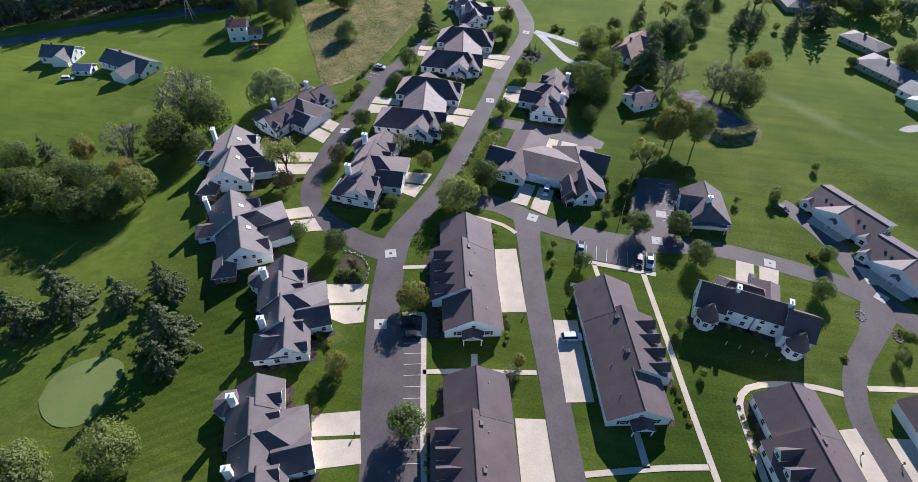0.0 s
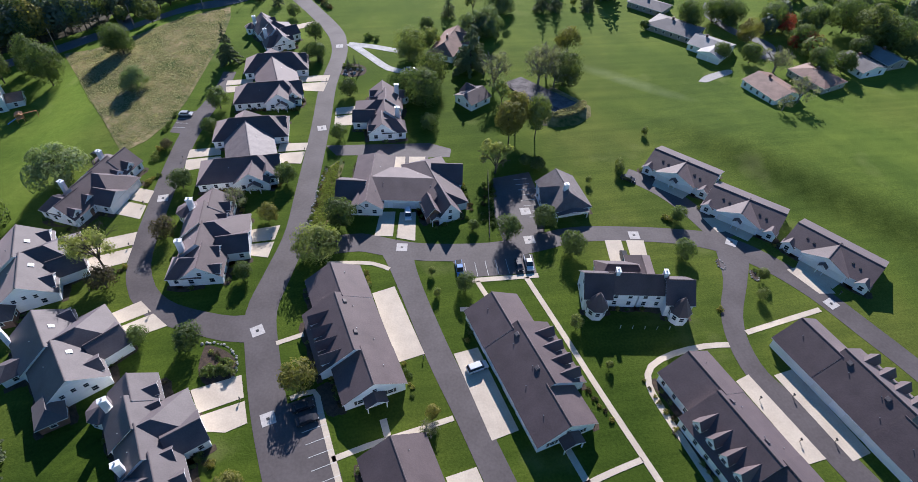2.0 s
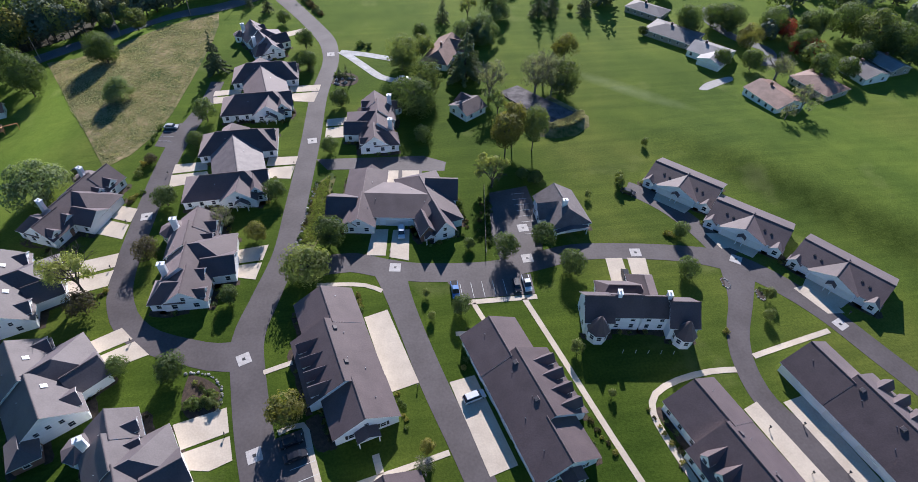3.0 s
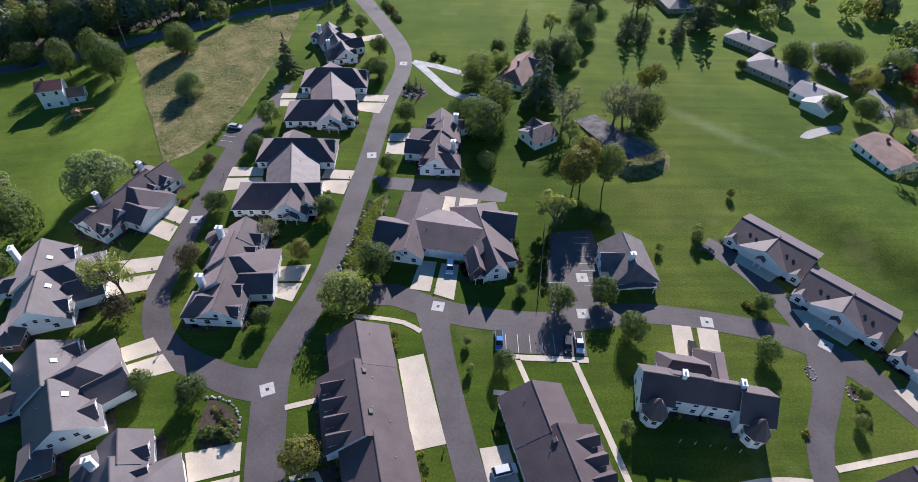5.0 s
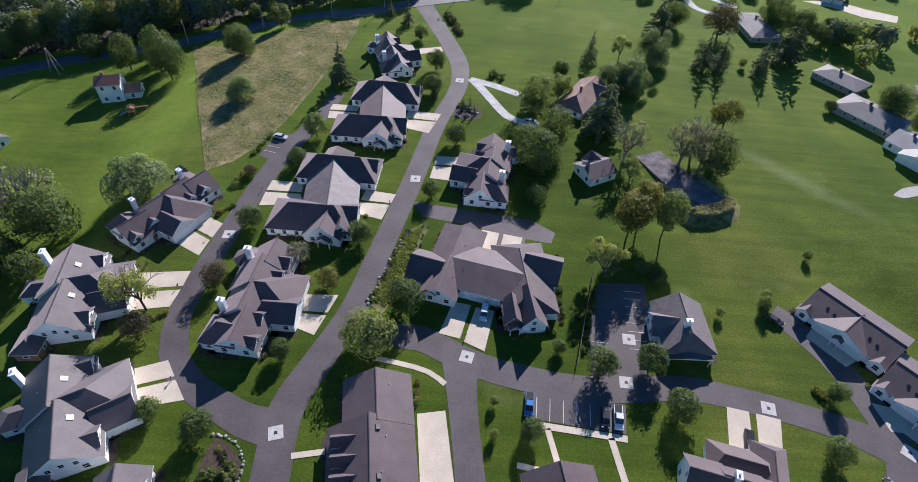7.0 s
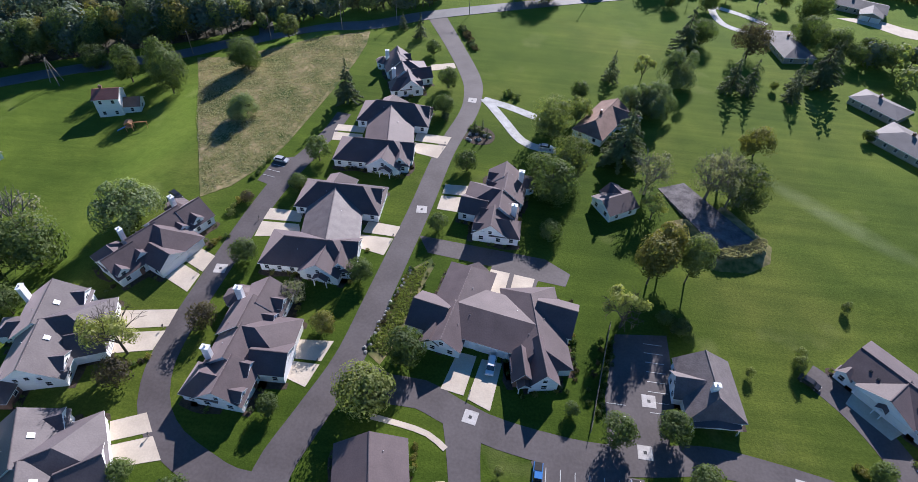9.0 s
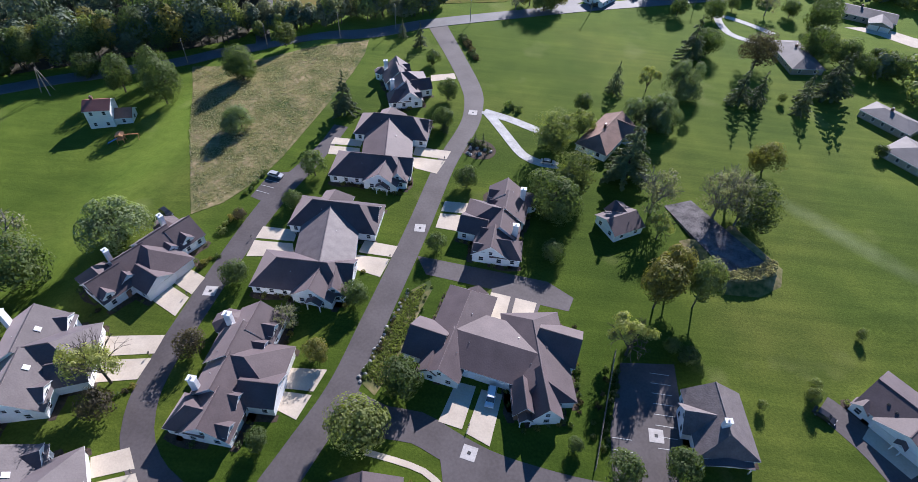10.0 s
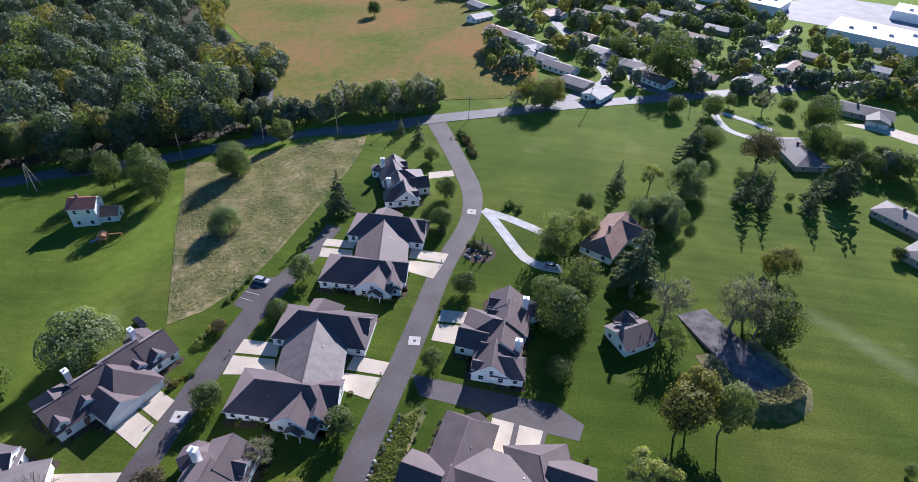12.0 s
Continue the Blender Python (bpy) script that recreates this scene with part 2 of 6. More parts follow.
    p.inputs["Sheen Tint"].default_value = (0.52, 0.82, 0.12, 1)
    bp = N.new("ShaderNodeBump")
    bp.inputs["Strength"].default_value, bp.inputs["Distance"].default_value = 0.6, 0.15
    nt.links.new(noise_at(3.0, 5.0), bp.inputs["Height"])
    nt.links.new(bp.outputs[0], p.inputs["Normal"])
    return m


LAWN = lawn_material()
ROUGH = mat("rough_meadow", (0.06, 0.088, 0.026), (0.37, 0.285, 0.16), 0.1, 0.6, 0.95, 0.9, spec=0.1, c=(0.18, 0.166, 0.07))
PASTURE = mat("autumn_pasture", (0.12, 0.15, 0.034), (0.3, 0.165, 0.075), 0.016, 0.25, 1.0, 0.2, spec=0.02, c=(0.2, 0.17, 0.058))
LITTER = mat("leaf_litter", (0.03, 0.03, 0.018), (0.075, 0.065, 0.035), 0.3, 2.0, 0.95, 0.5)
PUTTING = mat("putting_green", (0.12, 0.165, 0.036), (0.15, 0.198, 0.048), 0.1, 1.5, 0.9)


# ---- building blocks ----
def mesh(name, verts, faces, mats, fm=None, smooth=False):
    me = bpy.data.meshes.new(name)
    me.from_pydata([tuple(v) for v in verts], [], faces)
    for m in mats if isinstance(mats, (list, tuple)) else [mats]:
        me.materials.append(m)
    if fm:
        me.polygons.foreach_set("material_index", fm)
    bm = bmesh.new()
    bm.from_mesh(me)
    bmesh.ops.recalc_face_normals(bm, faces=bm.faces)
    bm.to_mesh(me)
    bm.free()
    if smooth:
        me.polygons.foreach_set("use_smooth", [True] * len(me.polygons))
    return me


def part(name, me, parent, label="", m=None):
    ob = new(name, me)
    ob.parent = parent
    if m:
        ob.matrix_basis = m
    return tagged(ob, label)


def thing(name, x, y, z, rot, label, category, group=""):
    ob = new(name)
    ob.empty_display_size = 0.2
    ob.matrix_basis = pose(x, y, z, 0, 0, rot)
    return tagged(ob, label, category, group)


class Solid:
    """Collects boxes and prisms for one mesh."""

    def __init__(self):
        self.v, self.f, self.m = [], [], []

    def add(self, verts, faces, mi=0):
        k = len(self.v)
        self.v += [tuple(v) for v in verts]
        self.f += [tuple(i + k for i in f) for f in faces]
        self.m += [mi] * len(faces)
        return self

    def box(self, c, s, rot=0.0, mi=0, top=(1.0, 1.0)):
        q = Matrix.Rotation(radians(rot), 3, "Z")
        vs = []
        for sz in (-0.5, 0.5):
            kx, ky = top if sz > 0 else (1, 1)
            for sx, sy in ((-0.5, -0.5), (0.5, -0.5), (0.5, 0.5), (-0.5, 0.5)):
                vs.append(Vector(c) + q @ Vector((sx * s[0] * kx, sy * s[1] * ky, sz * s[2])))
        return self.add(vs, [(3, 2, 1, 0), (4, 5, 6, 7), (0, 1, 5, 4), (1, 2, 6, 5), (2, 3, 7, 6), (3, 0, 4, 7)], mi)

    def tube(self, a, b, r0, r1, n=8, mi=0):
        a, b = Vector(a), Vector(b)
        q = (b - a).to_track_quat("Z", "Y")
        ring = [Vector((math.cos(6.2832 * i / n), math.sin(6.2832 * i / n), 0)) for i in range(n)]
        vs = [a + q @ (p * r0) for p in ring] + [b + q @ (p * r1) for p in ring]
        fs = [(i, (i + 1) % n, n + (i + 1) % n, n + i) for i in range(n)] + [tuple(range(n))[::-1], tuple(range(n, 2 * n))]
        return self.add(vs, fs, mi)

    def mesh(self, name, mats, smooth=False):
        return mesh(name, self.v, self.f, mats, self.m, smooth)


def terrain(x, y):
    """Flat in the village, falling to the low field beside the highway."""
    s = -x + 0.25 * max(0.0, y - 250)
    u = min(1.0, max(0.0, (s - 80) / 50))
    z = -9.5 * u * u * (3 - 2 * u) - 0.04 * max(0.0, min(s, 280) - 130)
    # a low bank along the fairway behind the east lane houses
    q = (x - 128) * 0.79 + (y - 152) * 0.61
    t = (x - 128) * 0.61 - (y - 152) * 0.79
    if -5 < q < 75 and -45 < t < 110:
        up = min(1.0, max(0.0, (q + 5) / 9))
        down = min(1.0, max(0.0, (q - 8) / 67))
        ends = min(1.0, (t + 45) / 35, (110 - t) / 40)
        z += 3.4 * ends * up * up * (3 - 2 * up) * (1 - down * down * (3 - 2 * down))
    return z


# ---- ground ----
def ground_sheet():
    def axis(lo, hi, step, far):
        mid = list(np.arange(lo, hi + 0.1, step))
        return [-far, -far / 2, lo - 400, lo - 150, lo - 60, lo - 25] + mid + [hi + 25, hi + 60, hi + 150, hi + 400, far / 2, far]
    xs, ys = axis(-300, 330, 5, 2600), axis(-80, 640, 5, 2600)
    verts = [(x, y, terrain(x, y)) for y in ys for x in xs]
    n = len(xs)
    faces = [(j * n + i, j * n + i + 1, (j + 1) * n + i + 1, (j + 1) * n + i) for j in range(len(ys) - 1) for i in range(n - 1)]
    ob = new("ground", mesh("ground", verts, faces, LAWN, smooth=True))
    tagged(ob, "mown green lawn and fairway with drier patches", "lawn", kind="structure")


def smooth_line(pts, step=3.0):
    """Catmull-Rom through the points, at even steps; keeps a third value (the width)."""
    out = []
    P = [pts[0]] + list(pts) + [pts[-1]]
    for i in range(1, len(P) - 2):
        p0, p1, p2, p3 = (np.array(P[i + k], float) for k in (-1, 0, 1, 2))
        n = max(2, int(np.linalg.norm((p2 - p1)[:2]) / step))
        for k in range(n):
            t = k / n
            out.append(0.5 * (2 * p1 + (p2 - p0) * t + (2 * p0 - 5 * p1 + 4 * p2 - p3) * t * t + (3 * p1 - p0 - 3 * p2 + p3) * t ** 3))
    return out + [np.array(P[-1], float)]


def ribbon(name, pts, z, m, label, category, width=None, kind="structure", depth=0.35):
    line = smooth_line([(*p, width) if len(p) == 2 else p for p in pts])
    verts, faces = [], []
    for i, p in enumerate(line):
        d = (line[min(i + 1, len(line) - 1)] - line[max(i - 1, 0)])[:2]
        d = d / (np.linalg.norm(d) + 1e-9)
        nrm = np.array((-d[1], d[0]))
        for v in (0.5, 0.0, -0.5):
            q = p[:2] + nrm * p[2] * v
            verts.append((q[0], q[1], terrain(*q) + z))
        for v in (0.5, -0.5):
            q = p[:2] + nrm * p[2] * v
            verts.append((q[0], q[1], terrain(*q) + z - depth))
        if i:
            a, b = 5 * (i - 1), 5 * i
            faces += [(a, a + 1, b + 1, b), (a + 1, a + 2, b + 2, b + 1), (a, b, b + 3, a + 3), (a + 2, a + 4, b + 4, b + 2)]
    ob = new(name, mesh(name, verts, faces, m))
    return tagged(ob, label, category, kind=kind)


def slab(name, pts, z, m, label="", category="", depth=0.3, kind="structure", parent=None, wobble=0.0, cut=0.0):
    """A plate on the ground with the outline given; cut: the step at which a wide one follows the terrain."""
    if wobble:
        pts = [p[:2] for p in smooth_line([(*p, 0) for p in list(pts) + [pts[0]]], wobble)][:-1]
    if cut:
        bm = bmesh.new()
        bm.faces.new([bm.verts.new((p[0], p[1], 0)) for p in pts])
        for axis in (0, 1):
            lo, hi = min(p[axis] for p in pts), max(p[axis] for p in pts)
            for c in np.arange(lo + cut, hi, cut):
                co, no = [0, 0, 0], [0, 0, 0]
                co[axis], no[axis] = c, 1
                bmesh.ops.bisect_plane(bm, geom=bm.verts[:] + bm.edges[:] + bm.faces[:], plane_co=co, plane_no=no)
        for v in bm.verts:
            v.co.z = terrain(v.co.x, v.co.y) + z
        rim = [e for e in bm.edges if len(e.link_faces) == 1]
        for v in [g for g in bmesh.ops.extrude_edge_only(bm, edges=rim)["geom"] if isinstance(g, bmesh.types.BMVert)]:
            v.co.z -= depth
        me = bpy.data.meshes.new(name)
        bm.to_mesh(me)
        bm.free()
        me.materials.append(m)
    else:
        top = [(p[0], p[1], terrain(p[0], p[1]) + z) for p in pts]
        n = len(top)
        verts = top + [(x, y, q - depth) for x, y, q in top]
        faces = [tuple(range(n))] + [(i, i + n, (i + 1) % n + n, (i + 1) % n) for i in range(n)]
        me = mesh(name, verts, faces, m)
    ob = new(name, me)
    ob.parent = parent
    return tagged(ob, label, category, kind=kind) if label else ob


ground_sheet()
# village roads
R = "dark grey asphalt village road without kerbs"
ribbon("road_main", [(-4, 18, 7.8), (-13.8, 50.5, 7.8), (-18.2, 65.3, 7.8), (-23.8, 86.7, 7.8), (-26.9, 104, 7.6), (-28, 116.3, 7.6), (-24.7, 128.5, 7.2), (-20.6, 143, 6.8), (-18.4, 161, 6.4), (-14.4, 194.6, 6.4), (-11.6, 224, 6.4), (-7.2, 247, 6.4), (-7.0, 260, 6.8), (-9.3, 272, 7.4), (-18, 293.5, 7.4), (-30.5, 321, 8.4)], 0.05, ASPHALT, R, "road")
ribbon("road_loop", [(-28.5, 111.5, 8.5), (-35.5, 112.4, 7.4), (-42, 115, 6.6), (-50, 118.8, 6.4), (-55.8, 123.9, 6.4), (-59.5, 131, 6.2), (-61.2, 141, 6.0), (-60.6, 162, 6.2), (-59, 187, 6.4), (-56.5, 205, 6.6), (-54.2, 213, 6), (-51, 227, 5), (-49.5, 239, 5)], 0.044, ASPHALT, R, "road")
ribbon("road_cross", [(-19, 139.5, 8.5), (-10.5, 137.3, 7.2), (-3, 137.2, 7), (5.5, 133.8, 6.6), (15, 130.8, 6.6), (32, 128.8, 6.6), (45, 130, 6.4), (57, 131.8, 6.2), (70, 130.5, 6.0), (86, 127.2, 6.2), (98, 122.5, 7.5), (107, 113.8, 7), (114, 102.3, 6.4), (119, 89.5, 6.4), (123.5, 77, 6.2), (128, 60, 6.2), (134, 35, 6.2)], 0.047, ASPHALT, R, "road")
ribbon("road_east_court", [(100, 124, 8), (95.8, 137, 6.6), (91, 147, 6.6), (85, 154.3, 6.4), (82.6, 156.5, 6)], 0.041, ASPHALT, R, "road")
ribbon("road_curve", [(99, 118, 9), (94.4, 108.5, 6), (88.3, 99, 5.4), (85.4, 90.3, 5.2), (85.3, 81, 5.4), (89, 71.5, 6), (92, 60, 6.2), (95, 50, 6.2), (100, 30, 6.2)], 0.053, ASPHALT, R, "road")
ribbon("road_mid", [(7, 132.5, 9), (7.6, 127, 7), (9.6, 116, 6), (13.5, 97.3, 6), (17.7, 81.5, 6), (22, 64, 6), (27, 44, 6)], 0.056, ASPHALT, R, "road")
ribbon("highway", [(-420, 130), (-300, 182), (-188, 256), (-162, 270), (-133.5, 285.5), (-110, 301), (-64, 305.5), (-35, 322.8), (-2.6, 339), (37.5, 358), (78.6, 375.3), (122.7, 394.5), (200, 428), (420, 525)], 0.16, HIGHWAY, "pale worn two-lane asphalt country highway", "road", 8.2, depth=0.6)
ribbon("road_side", [(-104, 297), (-107, 309), (-115, 326), (-121, 346), (-131, 372)], 0.16, HIGHWAY, "pale side road running into the woods", "road", 6.5)
ribbon("road_suburb", [(20, 352), (35, 372), (48, 395), (38, 430), (25, 470), (10, 520), (0, 560)], 0.1, HIGHWAY, "pale suburban street between small houses", "road", 6.5)
ribbon("road_suburb", [(80, 378), (62, 392), (66, 430), (75, 480), (90, 540)], 0.11, HIGHWAY, "pale suburban street between small houses", "road", 6)
ribbon("road_suburb", [(150, 408), (140, 440), (150, 480), (185, 520)], 0.1, HIGHWAY, "pale suburban street between small houses", "road", 6)
# parking places
slab("parking_lot", [(39.4, 160.0), (51.6, 161.6), (51.8, 146), (48.4, 131), (36.6, 130.6), (36.4, 143)], 0.05, ASPHALT, "asphalt parking lot shaded by tall trees", "parking lot")
slab("parking_strip", [(-22.6, 89.5), (-14.2, 91.5), (-4.2, 52), (-14, 49)], 0.046, ASPHALT, "asphalt parking strip with painted bays along the road", "parking lot")
slab("parking_bays", [(21.2, 126.3), (43.4, 126.0), (42.8, 119.2), (23.9, 120.2)], 0.05, ASPHALT, "asphalt parking bays beside a lawn", "parking lot")
slab("parking_bays", [(-64.6, 199), (-63, 210.5), (-57, 212), (-55, 203), (-58.5, 197)], 0.038, ASPHALT, "small asphalt parking place beside the loop road", "parking lot")
slab("parking_lot", [(7, 169), (8.4, 176.5), (-9, 178.5), (-12.5, 184.5), (22, 181.5), (28.8, 177.2), (27.6, 172.8), (20.6, 173.6), (19.6, 169)], 0.03, ASPHALT, "asphalt court behind the wide house", "parking lot")


def bays(x, y, rot, n, step, length, z=0.075):
    for i in range(n):
        s = Solid().box((0, 0, 0), (0.12, length, 0.03))
        ob = new("bay_line", s.mesh("bay_line", PAINT))
        q = Matrix.Translation((x, y, z)) @ Matrix.Rotation(radians(rot), 4, "Z") @ Matrix.Translation((i * step, 0, 0))
        ob.matrix_basis = q
        tagged(ob, "white painted parking bay line", "road marking", "parking bay lines", "structure")


bays(24.2, 122.8, -1, 7, 2.85, 5.2)
bays(-15.6, 86.3, -76, 12, 2.9, 5.0)
bays(48.0, 158.4, -90, 8, 2.52, 4.3)
bays(38.7, 141.6, -90, 2, 2.6, 4.0)
bays(-62.0, 201.5, 80, 4, 2.7, 4.2)


def road_square(x, y, rot, size=3.0):
    t = thing("paver_inset", x, y, 0.06, rot, "pale square paver inset with a drain in the road", "road inset", "road insets")
    part("paver_field", Solid().box((0, 0, 0), (size, size, 0.06)).mesh("paver_field", PAVER), t)
    part("drain_grate", Solid().box((0, 0, 0.035), (0.7, 0.7, 0.03)).mesh("drain_grate", DARK), t, "dark iron drain grate")


for sx, sy, sr in ((-28.5, 110.6, 20), (8.2, 133.6, -10), (-13.8, 195, 5), (-6.8, 256, 0), (74.3, 129.2, -8), (101, 122.6, -40), (-60, 163.8, 5), (45.8, 143.4, 0), (115.6, 98, 20), (-24.4, 87.1, 15), (44.0, 131.6, 0)):
    road_square(sx, sy, sr)

# ---- driveways and paths ----
PAVED_LOTS = []


def drive(pts, label="pale concrete double driveway with a grass strip"):
    slab("driveway", pts, 0.075, CONCRETE, label, "driveway")
    PAVED_LOTS.append(pts)


drive([(-0.8, 118.3), (5.0, 119.8), (10.2, 98.3), (3.6, 96.8)], "long pale concrete garage apron")
drive([(10.8, 69.2), (17.2, 70.3), (24.5, 40), (17.5, 38)], "long pale concrete garage apron")
drive([(16.9, 97.3), (22.8, 98.2), (27.5, 76.6), (21.4, 75.2)], "long pale concrete garage apron")
drive([(79.3, 80.6), (83.1, 81.8), (88.7, 60.9), (84.2, 60.4)], "long pale concrete garage apron")
drive([(88.9, 80.7), (94.4, 81.6), (98.8, 60.6), (93.9, 59.6)], "long pale concrete garage apron")
drive([(3.3, 149), (7.7, 148.5), (6.1, 138.3), (1.0, 139.2)])
drive([(9.0, 148), (13.6, 147.5), (12.1, 135.6), (7.0, 137.6)])
drive([(8.2, 175.5), (13.2, 174.9), (12.2, 167), (7.4, 168)])
drive([(14.4, 174.7), (19.7, 174), (18.2, 165.5), (13.4, 166.5)])
drive([(-70, 170.5), (-63.2, 167.6), (-63.9, 162), (-71.2, 165.3)])
drive([(-71.4, 164.3), (-64.1, 161), (-64.6, 155.2), (-73, 159)])
drive([(-78.5, 147), (-64.2, 149.8), (-64, 144.8), (-76, 142)])
drive([(-76, 140.8), (-64, 143.6), (-64.2, 138.2), (-74, 135.6)])
drive([(-63.8, 121), (-57.6, 124), (-54.4, 120.3), (-61.5, 117.2)])
drive([(-61, 116.4), (-53.8, 119.5), (-49.8, 115.2), (-59, 112)])
drive([(-41.5, 96.5), (-31, 98.8), (-29.9, 93), (-39, 90.6)])
drive([(-39.2, 89.8), (-29.7, 92.1), (-28.6, 86.8), (-32.9, 85.3), (-38.5, 86.5)])
drive([(-32, 61.2), (-22.1, 64.2), (-20.4, 59), (-30, 56.6)])
drive([(-29.6, 55.8), (-20.1, 58.2), (-18.3, 53.2), (-27.2, 50.2)])
drive([(-36, 146), (-25.2, 147.2), (-26.4, 141.6), (-35, 141.2)])
drive([(-35, 140.5), (-26.5, 140.7), (-27.8, 134.8), (-35.5, 137.2)])
drive([(-56.2, 187.8), (-46.5, 188), (-46, 183.8), (-56.4, 183.2)])
drive([(-56.4, 182.3), (-46, 182.9), (-44, 178.5), (-56.2, 176.4)])
drive([(-27.5, 187.5), (-18.3, 186.9), (-19, 182.8), (-28, 183)])
drive([(-28, 182), (-19.2, 182), (-20.3, 175.5), (-30, 177.5)])
drive([(-49.6, 232), (-40, 232.4), (-40, 228.8), (-49.8, 228.4)])
drive([(-49.6, 227.4), (-40, 227.8), (-39, 223.6), (-49, 223)])
drive([(-22.5, 232.2), (-10.8, 231.8), (-11.6, 227.4), (-22.5, 227.6)])
drive([(-22.5, 226.6), (-11.8, 226.5), (-13.4, 219.6), (-24, 221.8)])
drive([(-9.2, 202), (-1.5, 202.4), (-1.8, 195.6), (-9.6, 196)])
drive([(-8.8, 207.4), (-1.6, 207.8), (-1.6, 203.2), (-9.2, 203)])
drive([(65.2, 128.4), (69.8, 127.8), (68.4, 117.5), (63.6, 118.4)])
drive([(71.2, 127.6), (76.2, 126.8), (74, 117), (69.6, 117.8)])
drive([(-26, 278.6), (-17.4, 282), (-16, 278), (-25, 274.2)])
drive([(97.5, 133.5), (102.8, 132.6), (101.4, 127), (99, 127)], "pale concrete driveway apron")
drive([(110.8, 110.6), (117.5, 111.5), (119, 101), (114.6, 101.5)], "pale concrete driveway apron")
drive([(92, 152.5), (95.5, 151.5), (93.5, 148.5), (91, 149.5)], "pale concrete driveway apron")


def path(pts, width=1.25):
    ribbon("footpath", pts, 0.085, CONCRETE, "narrow pale concrete footpath across the lawn", "footpath", width, depth=0.2)


path([(-23.9, 106.3), (-17.6, 108)])
path([(-20, 91.2), (-15, 92.2), (-13.4, 86.5), (-8.4, 65), (-3, 44)])
path([(-11.2, 76.2), (-4, 78), (6, 79.8), (14.3, 81.4)])
path([(25, 119), (43, 118.2)], 1.5)
path([(26.5, 118.5), (29.5, 108)])
path([(39.6, 118.0), (44, 99), (48, 81), (53.5, 58), (57, 42)], 1.4)
path([(20.5, 110), (25.5, 109.5)])
path([(-0.5, 83.4), (0.2, 79.2)], 1.5)
path([(36.4, 71.2), (38.3, 63.8)], 1.5)
path([(26, 60), (41.1, 64.4), (50.9, 66.6)])
path([(-12.2, 130.5), (-6, 129.8), (0, 128.6), (4.2, 126)])
path([(82.8, 90.1), (76.6, 90.6), (68.2, 89.7), (61.6, 87.2), (59.2, 83.0), (59.5, 77.6), (60.9, 69.8), (63, 58)], 1.5)
path([(88.8, 92.8), (99.6, 94.7), (111.5, 96.7)], 1.4)
path([(106.5, 78), (113, 80)], 1.4)
ribbon("gravel_drive", [(-3, 257.5), (6.3, 254.4), (14.7, 250.3), (22, 247)], 0.09, GRAVEL, "pale gravel driveway forking off the road", "driveway", 3.6)
ribbon("gravel_drive", [(-2.5, 258), (1.5, 252), (6, 244.5), (12.3, 234.5), (18.6, 231.2), (24, 231)], 0.1, GRAVEL, "pale gravel driveway curving to a house", "driveway", 3.4)
ribbon("gravel_drive", [(118, 347), (108, 356), (97, 362), (95.4, 354), (98, 343), (104.6, 338), (114, 334)], 0.1, GRAVEL, "pale gravel driveway to a ranch house", "driveway", 3.6)
ribbon("road_suburb", [(176, 282), (169, 268), (172, 250), (180, 236), (172, 223)], 0.09, HIGHWAY, "pale suburban lane between ranch houses", "road", 5.5)
# planted and rough ground
slab("meadow", [(-127, 282), (-115, 284), (-100, 286.5), (-85.5, 289), (-70, 295), (-56.5, 302), (-55, 290), (-55.5, 275), (-57.5, 255), (-60, 236), (-62.5, 218), (-65.5, 206), (-71, 195), (-77.6, 188.8), (-87, 207), (-97.5, 226.5), (-107.5, 245.5), (-117.4, 264)], 0.1, ROUGH, "rough tawny uncut meadow grass field", "meadow", cut=4)
slab("pasture", [(-118, 350), (-90, 344), (-60, 342), (-30, 346), (-4, 354), (12, 380), (10, 400), (-4, 425), (-16, 455), (-28, 500), (-40, 560), (-120, 600), (-215, 560), (-235, 505), (-190, 455), (-150, 405)], 0.14, PASTURE, "wide hill pasture turning autumn brown", "pasture", cut=6)
slab("wood_floor", [(-470, 120), (-192, 268), (-136, 297), (-117, 312), (-118, 345), (-150, 400), (-190, 448), (-236, 500), (-290, 560), (-520, 560)], 0.12, LITTER, "dark leaf-strewn woodland floor", "woodland floor", cut=8)
slab("putting_green", [(-91.2, 53), (-92, 59.4), (-85.7, 64.7), (-78.3, 64.6), (-76, 59), (-76.9, 50.4), (-81.9, 48), (-87.2, 49.6)], 0.07, PUTTING, "pale closely mown golf putting green", "golf green", depth=0.03, wobble=1.5, cut=2.5)
COURT = [(55.4, 217.4), (63.8, 221.5), (79.4, 196.2), (68.6, 190.6)]


